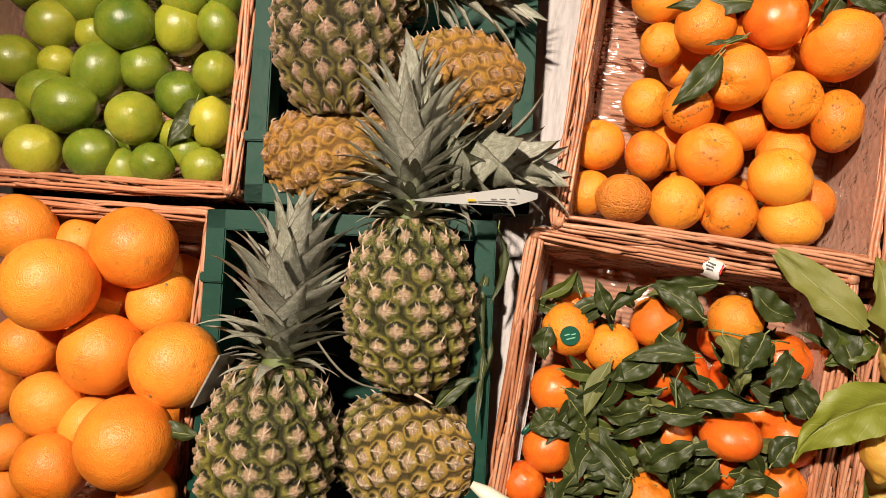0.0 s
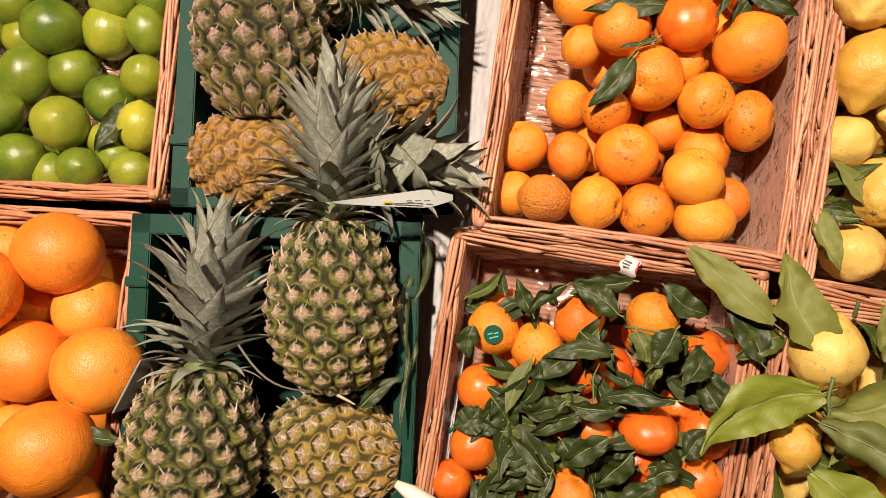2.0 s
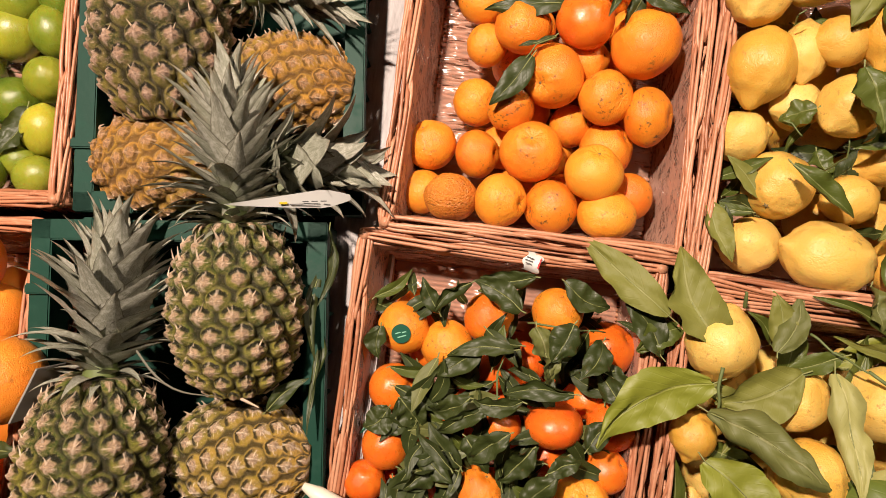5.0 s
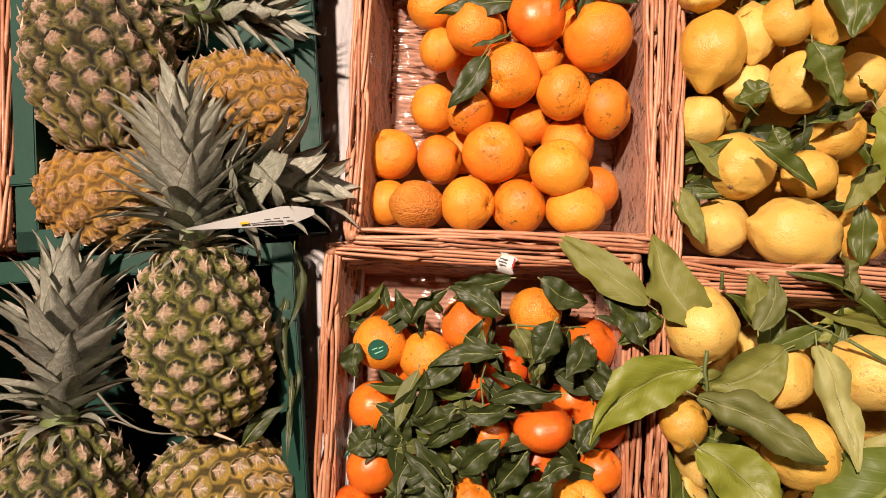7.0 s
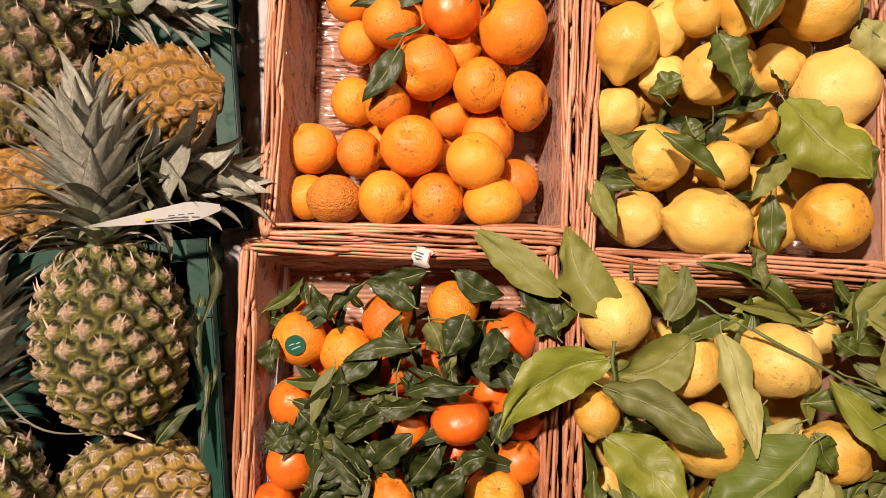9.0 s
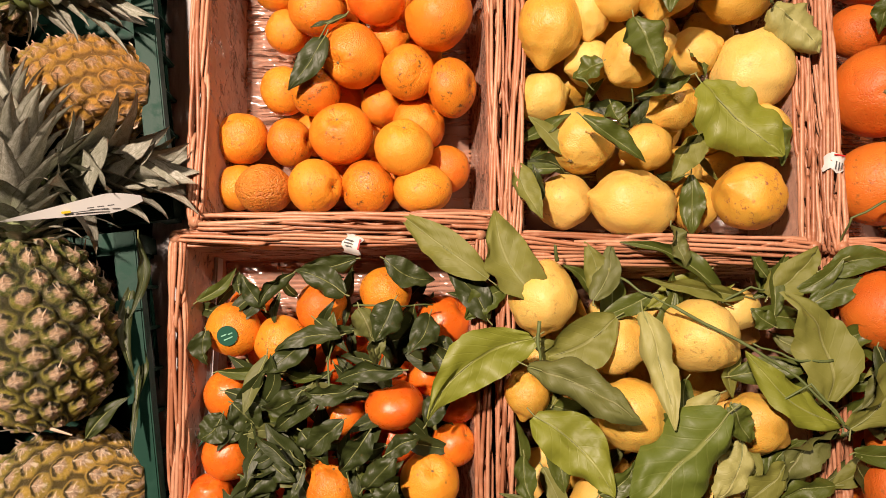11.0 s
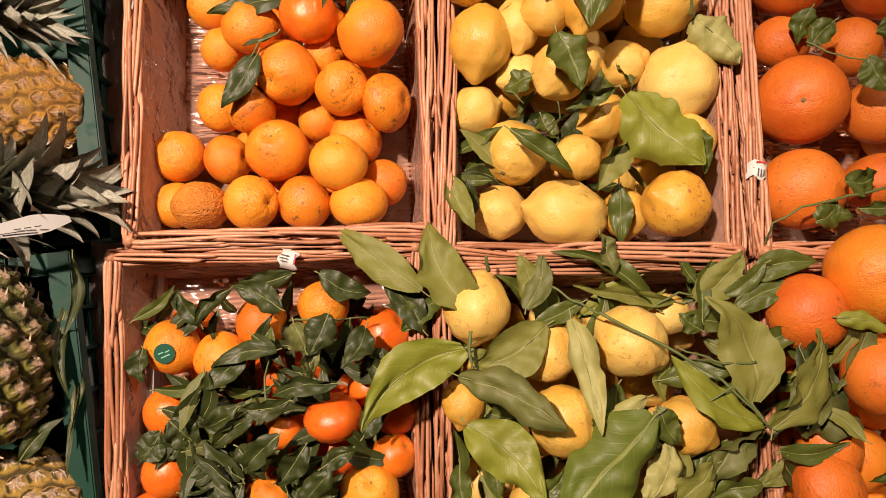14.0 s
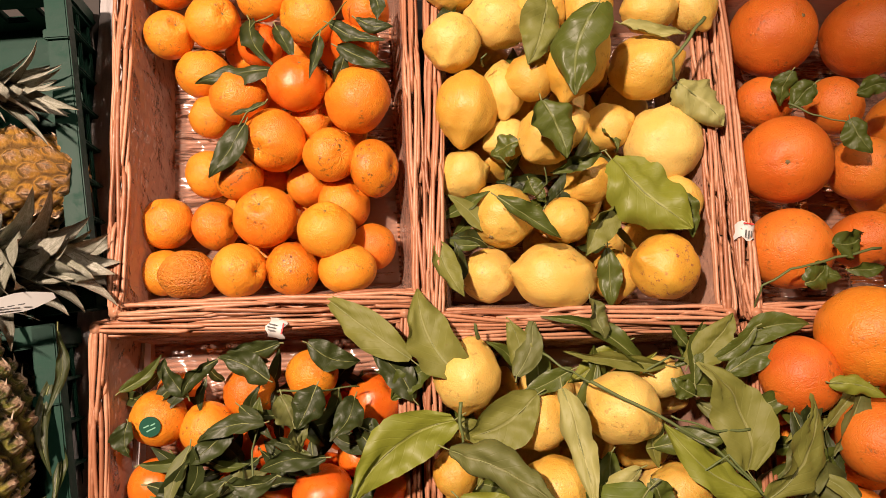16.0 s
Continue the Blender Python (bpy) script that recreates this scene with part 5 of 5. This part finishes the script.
# ---------- pineapples ----------
def rind_mesh(length, radius, seed, around=13, rows=10, bulge=1.0, fringe=1.0):
    """Barrel-shaped body whose staggered eyes stand out as domes with sunk seams; z is the way to the crown."""
    rnd = np.random.RandomState(seed)
    nu, nv = 286, 160
    u = np.arange(nu) / nu
    v = np.linspace(0, 1, nv)
    V, U = np.meshgrid(v, u, indexing="ij")
    row = V * rows
    best = np.full(V.shape, 9.0)
    ident = np.zeros(V.shape)
    lx, ly = np.zeros(V.shape), np.zeros(V.shape)
    table = rnd.rand(rows + 4, around)
    jit = rnd.rand(rows + 4, around, 2) - 0.5
    for dr in (-1, 0, 1, 2):
        R = np.floor(row).astype(int) + dr
        shift = (R % 2) * 0.5 + R * 0.13
        for dc in (-1, 0, 1, 2):
            C = np.floor(U * around - shift).astype(int) + dc
            jx, jy = jit[(R + 1) % (rows + 4), C % around, 0] * 0.22, jit[(R + 1) % (rows + 4), C % around, 1] * 0.16
            dx = (U * around - shift - C - jx) * 1.0
            dy = (row - R - jy) * 0.62
            d = np.sqrt(dx * dx + dy * dy) + 0.10 * np.abs(dx * dy)
            m = d < best
            best = np.where(m, d, best)
            ident = np.where(m, table[(R + 1) % (rows + 4), C % around], ident)
            lx, ly = np.where(m, dx, lx), np.where(m, dy, ly)
    e = np.clip(best / 0.475, 0, 1.15)
    prof = np.sin(np.pi * np.clip(0.055 + 0.89 * V, 0, 1)) ** 0.42 * (1.0 + 0.05 * np.cos(np.pi * (V - 0.35)))
    dome = 0.0066 * (1 - np.clip(e, 0, 1) ** 3.4) - 0.0022 * np.exp(-(((e - 0.58) / 0.09) ** 2)) * np.clip(0.35 + 3 * ly, 0, 1) - 0.0016 * np.exp(-((e / 0.25) ** 2)) + 0.0022 * np.exp(-((lx / 0.09) ** 2)) * np.exp(-(((ly - 0.05) / 0.22) ** 2))
    flap = 0.0034 * np.clip(1 - np.abs(lx) / 0.42, 0, 1) * np.where(ly < 0, np.exp(-((ly / 0.20) ** 2)), np.exp(-((ly / 0.035) ** 2)))
    th = np.arctan2(ly, lx)
    ray = np.zeros(V.shape)
    for centre, wide, power in ((90, 0.16, 1.0), (-90, 0.30, 0.8), (-12, 0.11, 0.9), (-168, 0.11, 0.9), (-50, 0.09, 0.55), (-130, 0.09, 0.55)):
        dth = np.abs((th - np.radians(centre) + np.pi) % (2 * np.pi) - np.pi)
        ray += power * np.exp(-((dth / wide) ** 2))
    ray = np.clip(ray + 0.25 * np.exp(-((e / 0.20) ** 2)), 0, 1) * np.clip((0.66 + 0.25 * ident - e) * 5, 0, 1)
    star = 0.0008 * ray + 0.0005 * np.cos(np.arctan2(ly, lx) * 7 + ident * 9) * np.clip(e * (1 - e) * 4, 0, 1)
    r = radius * prof - 0.002 + bulge * (dome + star + flap) * np.clip(prof * 1.4, 0, 1)
    ang = 2 * np.pi * U
    verts = np.stack([r * np.cos(ang), r * np.sin(ang), (V - 0.5) * length], -1).reshape(-1, 3)
    faces = grid_faces(nv, nu, True)
    faces.append(tuple(range(nu))[::-1])
    faces.append(tuple((nv - 1) * nu + s for s in range(nu)))
    me = from_arrays("rind", verts, faces, True, None, {"eye": (e + 0.025 * np.cos(th * 6)).ravel(), "cell": ident.ravel(), "along": V.ravel(), "ray": ray.ravel(), "lift": (0.5 + ly / 0.9 - 0.15 * np.abs(lx)).ravel()})
    spikes = []
    rr = random.Random(seed)
    for R in range(0, rows + 1):
        shift = (R % 2) * 0.5 + R * 0.13
        for C in range(around):
            jx, jy = jit[(R + 1) % (rows + 4), C % around] * (0.22, 0.16)
            uu, vv = (C + shift + jx) / around, (R + jy) / rows
            if not 0.03 < vv < 0.98:
                continue
            pr = math.sin(math.pi * min(1, 0.055 + 0.89 * vv)) ** 0.42
            a = 2 * math.pi * uu
            rad, tan = Vector((math.cos(a), math.sin(a), 0)), Vector((-math.sin(a), math.cos(a), 0))
            size = 2 * math.pi * radius / around
            low = Vector((0, 0, (vv - 0.5) * length - 0.12 * size))
            ln, wd = fringe * size * rr.uniform(0.28, 0.66), fringe * size * rr.uniform(0.06, 0.13)
            skew = tan * rr.uniform(-0.6, 0.6) * ln
            p = rad * (radius * pr + 0.0066) + low
            q2 = p + Vector((0, 0, 0.45 * ln)) + rad * 0.0028 + skew * 0.3
            tip = p + Vector((0, 0, ln)) + rad * rr.uniform(0.000, 0.006) + skew
            vs = [p + tan * wd - rad * 0.002, p + rad * 0.0012, p - tan * wd - rad * 0.002, q2 + tan * wd * 0.42 - rad * 0.001, q2 + rad * 0.0008, q2 - tan * wd * 0.42 - rad * 0.001, tip]
            spikes.append((vs, [(0, 1, 4, 3), (1, 2, 5, 4), (3, 4, 6), (4, 5, 6), (3, 6, 5), (0, 3, 5, 2)]))
    v2, f2 = joined(spikes)
    return me, from_arrays("bracts", v2, f2, False)


def crown_leaf(seed, bend, wide):
    rnd = random.Random(seed)
    nu, nv = 13, 5
    verts, uv = [], []
    for i in range(nu):
        u = i / (nu - 1)
        half = wide * (1 - u ** 1.7) * (0.80 + 0.20 * math.sin(math.pi * min(1, u * 1.6))) + 0.004 * (1 - u)
        y = u - 0.12 * bend * u ** 3
        z = -bend * 0.42 * u ** 2.2
        for j in range(nv):
            s = 2 * j / (nv - 1) - 1
            tooth = 1 + (0.06 if i % 2 else -0.03) * (abs(s) == 1)
            verts.append((half * s * tooth, y, z + 0.55 * half * abs(s) ** 1.5 + 0.012 * math.sin(u * 9 + rnd.random()) * (0.2 + abs(s)) * u))
            uv.append((u, j / (nv - 1)))
    return from_arrays("crown_leaf", verts, grid_faces(nu, nv), True, uv)


CROWN_LEAVES = [crown_leaf(k, b, w) for k, (b, w) in enumerate(((0.2, 0.125), (0.5, 0.135), (0.8, 0.115), (1.0, 0.10), (0.35, 0.155), (1.25, 0.09)))]
for me in CROWN_LEAVES:
    me.materials.append(CROWN)


def crown(root, base_z, size, seed, count_=52, wide=1.0, spread=70):
    rnd = random.Random(seed)
    v, f = tube([(0, 0, base_z - 0.02), (0, 0, base_z + 0.02), (0, 0, base_z + 0.35 * size)], [0.022, 0.018, 0.007], 10)
    child("crown_core", from_arrays("crown_core", v, f), STALK, root)
    for k in range(count_):
        u = k / (count_ - 1)
        a = k * 137.5 + rnd.uniform(-14, 14)
        tilt = spread * (1 - u) ** 0.9 + 5 + rnd.uniform(-7, 7)
        length = size * (0.20 + 0.30 * math.sin(math.pi * (0.04 + 0.62 * u))) * rnd.uniform(0.85, 1.15)
        me = CROWN_LEAVES[rnd.choice((0, 1, 2, 3, 5)) if u < 0.45 else rnd.choice((0, 1, 4))]
        m = Matrix.Translation((0, 0, base_z + 0.56 * size * u)) @ pose(0, 0, 0, 0, 0, a) @ Matrix.Translation((0, 0.013 * (1 - u), 0)) @ pose(0, 0, 0, 90 - tilt, rnd.uniform(-8, 8), 0) @ Matrix.Diagonal((length * wide * rnd.uniform(0.85, 1.1), length, length, 1))
        child("crown_leaf", me, CROWN, root, m)


def pineapple(x, y, z, axis, length, radius, mat, seed, crown_size=0.0, label="", count_=52, spin=0, wide=1.0, rows=10, around=13, spread=70):
    q = Vector(axis).to_track_quat("Z", "Y").to_matrix().to_4x4() @ pose(0, 0, 0, 0, 0, spin)
    root = thing("pineapple", None, None, Matrix.Translation((x, y, z)) @ q, label, "pineapple", "pineapples in the crates")
    rind, bracts = rind_mesh(length, radius, seed, around, rows, 1.2 if mat in (RIND, RIND_DARK) else 0.75, 1.0 if mat in (RIND, RIND_DARK) else 0.45)
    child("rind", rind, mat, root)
    tagged(child("spiny_fringe", bracts, BRACT, root), kind="stuff")
    if crown_size:
        crown(root, length / 2 - 0.016, crown_size, seed, count_, wide, spread)
    return root


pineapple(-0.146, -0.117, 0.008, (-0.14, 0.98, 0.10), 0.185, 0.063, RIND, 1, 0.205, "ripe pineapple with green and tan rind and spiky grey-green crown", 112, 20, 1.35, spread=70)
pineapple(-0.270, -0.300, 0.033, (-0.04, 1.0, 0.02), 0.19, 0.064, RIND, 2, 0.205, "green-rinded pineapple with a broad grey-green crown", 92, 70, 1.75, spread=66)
pineapple(-0.134, -0.292, -0.042, (-1, -0.05, 0.0), 0.165, 0.062, RIND_TURNING, 3, 0, "pineapple lying on its side with a golden base")
pineapple(-0.283, 0.178, -0.004, (-0.16, 0.98, 0.05), 0.20, 0.067, RIND_DARK, 4, 0.16, "dark green and tan pineapple lying on another one", 60)
pineapple(-0.272, 0.037, -0.040, (1, 0.06, 0.20), 0.185, 0.059, RIND_RIPE, 5, 0.215, "golden ripe pineapple lying sideways with its crown over the crate edge", 44, 0, 2.0, spread=56)
pineapple(-0.143, 0.155, -0.068, (-1, 0.05, 0.0), 0.155, 0.055, RIND_RIPE, 6, 0, "golden ripe pineapple lying in the green crate")
pineapple(-0.270, 0.262, -0.050, (1, -0.14, 0.22), 0.15, 0.046, RIND, 7, 0.17, "pineapple at the back with its crown pointing sideways", 40, spread=55)
pineapple(-0.165, -0.125, -0.075, (0.1, 1.0, 0.0), 0.15, 0.050, RIND_DARK, 8, 0, "dark pineapple lying under the others")

# ---------- tags, stickers, small things ----------
def bars(root, rows, mat, z=0.0006):
    for k, (x, y, w, h) in enumerate(rows):
        child("print_bar", solid("print_bar", [box(x, y, z, w, h, 0.0004, 0)]), mat, root)


def along(a, b, c, at=None):
    """A pose whose x runs from a to b and whose z faces away from the display near c."""
    a, b, c = Vector(a), Vector(b), Vector(c)
    x = (b - a).normalized()
    z = x.cross(c - a).normalized()
    z = z if z.z > 0 else -z
    m = Matrix((x, z.cross(x), z)).transposed().to_4x4()
    m.translation = Vector(at) if at else (a + b) / 2
    return m


def sticker(x, y, z, nx, ny, nz, size=0.022):
    q = Vector((nx, ny, nz)).to_track_quat("Z", "Y").to_matrix().to_4x4()
    v, f = tube([(0, 0, -0.0008), (0, 0, 0.0006)], size / 2, 24)
    root = thing("fruit_sticker", from_arrays("fruit_sticker", v, f, False), STICKER, Matrix.Translation((x, y, z)) @ q, "small round dark green sticker on a clementine", "sticker", "fruit stickers")
    bars(root, [(-0.003, 0.002, 0.006, 0.0012), (0.004, 0.001, 0.005, 0.0012), (0, -0.003, 0.010, 0.0012)], STICKER_INK, 0.0009)


sticker(0.0318, -0.1254, -0.0290, 0.06, -0.14, 0.99)
sticker(0.2553, -0.1206, -0.0488, -0.41, -0.17, 0.90)
sticker(0.0026, -0.2390, -0.0505, -0.79, 0.61, 0.09)


def rim_tag(x, y, z, turn):
    """A paper tag folded over the basket rim."""
    verts, uv = [], []
    for i in range(9):
        a = -1.2 + 2.4 * i / 8
        for j in range(5):
            verts.append(((j / 4 - 0.5) * 0.021 + 0.003 * math.sin(i * 1.3), 0.0145 * math.sin(a), 0.0145 * math.cos(a) - 0.0145 + 0.0018 * math.sin(j * 2.3 + i * 1.1)))
    me = from_arrays("price_tag", verts, grid_faces(9, 5))
    root = thing("paper_tag", me, PAPER, Matrix.Translation((x, y, z)) @ pose(0, 0, 0, 0, 0, turn) @ Matrix.Diagonal((0.85, 0.8, 1, 1)), "crumpled white paper tag with red corner folded over a basket rim", "tag", "basket tags")
    for k, (px, py, w, h, mat) in enumerate(((0.0092, 0.001, 0.0018, 0.015, RED_INK), (-0.004, 0.004, 0.010, 0.0016, INK), (-0.005, 0.0, 0.010, 0.0014, INK), (-0.004, -0.004, 0.008, 0.0014, INK))):
        child("print_bar", solid("print_bar", [box(px, py, 0.0016 - 12 * py * py, w, h, 0.0006, 0)]), mat, root)


rim_tag(0.167, -0.027, -0.016, -14)
rim_tag(0.687, 0.057, 0.003, 80)


def price_card():
    n = 14
    verts = []
    for i in range(n):
        u = i / (n - 1)
        half = 0.0008 + 0.0125 * u * min(1, (1 - u) * 4 + 0.2)
        for s in (-1, 0, 1):
            verts.append((0.128 * (u - 0.5), half * s + 0.006 * math.sin(u * 2.2), 0.007 * math.sin(math.pi * u) + 0.0006 * s))
    me = from_arrays("price_card", verts, grid_faces(n, 3))
    root = thing("price_card", me, PAPER, along((-0.150, -0.010, 0.064), (-0.026, 0.009, 0.050), (-0.07, 0.02, 0.066)), "long curved white card strip stuck in a pineapple crown", "card")
    bars(root, [(0.02 + 0.009 * k, 0.0055, 0.006, 0.0010) for k in range(3)] + [(0.018, 0.0028, 0.028, 0.0009)], INK, 0.0085)
    bars(root, [(-0.002, 0.0045, 0.008, 0.0022)], YELLOW_INK, 0.009)


price_card()
me = solid("grey_card", [box(0, 0, 0, 0.065, 0.002, 0.045, 0.0005)])
thing("grey_card", me, GREY_CARD, along((-0.353, -0.263, 0.035), (-0.332, -0.205, 0.035), (-0.30, -0.24, 0.035)), "grey card edge standing between oranges and pineapple", "card")


WITHERED = plain("withered_leaf", (0.15, 0.14, 0.10), 0.6, 0.4, 90)


def strip(name, pts, widths, mat, label, category):
    """A long dry blade along a path."""
    pts = [Vector(p) for p in pts]
    verts, n = [], len(pts)
    for i, p in enumerate(pts):
        t = (pts[min(i + 1, n - 1)] - pts[max(i - 1, 0)]).normalized()
        x = t.cross(Vector((0, 0, 1))).normalized()
        for s in (-1, 0, 1):
            verts.append(p + x * widths * s * (1 - (i / n) ** 3) + Vector((0, 0, -0.0012 * abs(s))))
    me = from_arrays(name, verts, grid_faces(n, 3))
    return thing(name, me, mat, Matrix.Identity(4), label, category, "dry pineapple blades")


strip("dry_leaf_blade", [(-0.226 + 0.083 * u, -0.170 - 0.036 * u - 0.012 * math.sin(3.1 * u), 0.058 - 0.012 * u + 0.01 * math.sin(3.1 * u)) for u in [k / 9 for k in range(10)]], 0.0013, WITHERED, "thin dry curled pineapple leaf between two bodies", "leaf")
strip("dry_leaf_blade", [(-0.135 + 0.034 * u, -0.205 - 0.012 * u, 0.03 - 0.004 * u) for u in [k / 6 for k in range(7)]], 0.0018, BRACT, "thin dry tan pineapple leaf", "leaf")
for row in ((-0.066, -0.02, -0.030, -0.060, -0.105, 0.0, 0.012, 0.6, 0.1, "d"), (-0.069, -0.06, -0.035, -0.056, -0.165, -0.005, 0.013, 0.6, 0.1, "d"), (-0.064, -0.12, -0.04, -0.060, -0.215, -0.01, 0.014, 0.5, 0.1, "d"),
            (-0.058, -0.14, -0.035, -0.052, -0.245, 0.0, 0.008, 0.5, 0.1, "d"), (-0.100, -0.225, 0.0, -0.060, -0.185, -0.005, 0.018, 0.4, 0.1, "d")):
    leaf(*row)


def white_stalk():
    pts = [(-0.048, -0.298, 0.004), (-0.03, -0.305, 0.004), (0.0, -0.318, 0.0), (0.03, -0.335, -0.006), (0.06, -0.36, -0.02)]
    v, f = tube(pts, [0.004, 0.009, 0.010, 0.010, 0.009], 12)
    thing("vegetable_stalk", from_arrays("vegetable_stalk", v, f), WHITE_STALK, Matrix.Identity(4), "pale white leek-like stalk lying across a basket rim", "vegetable stalk")


white_stalk()
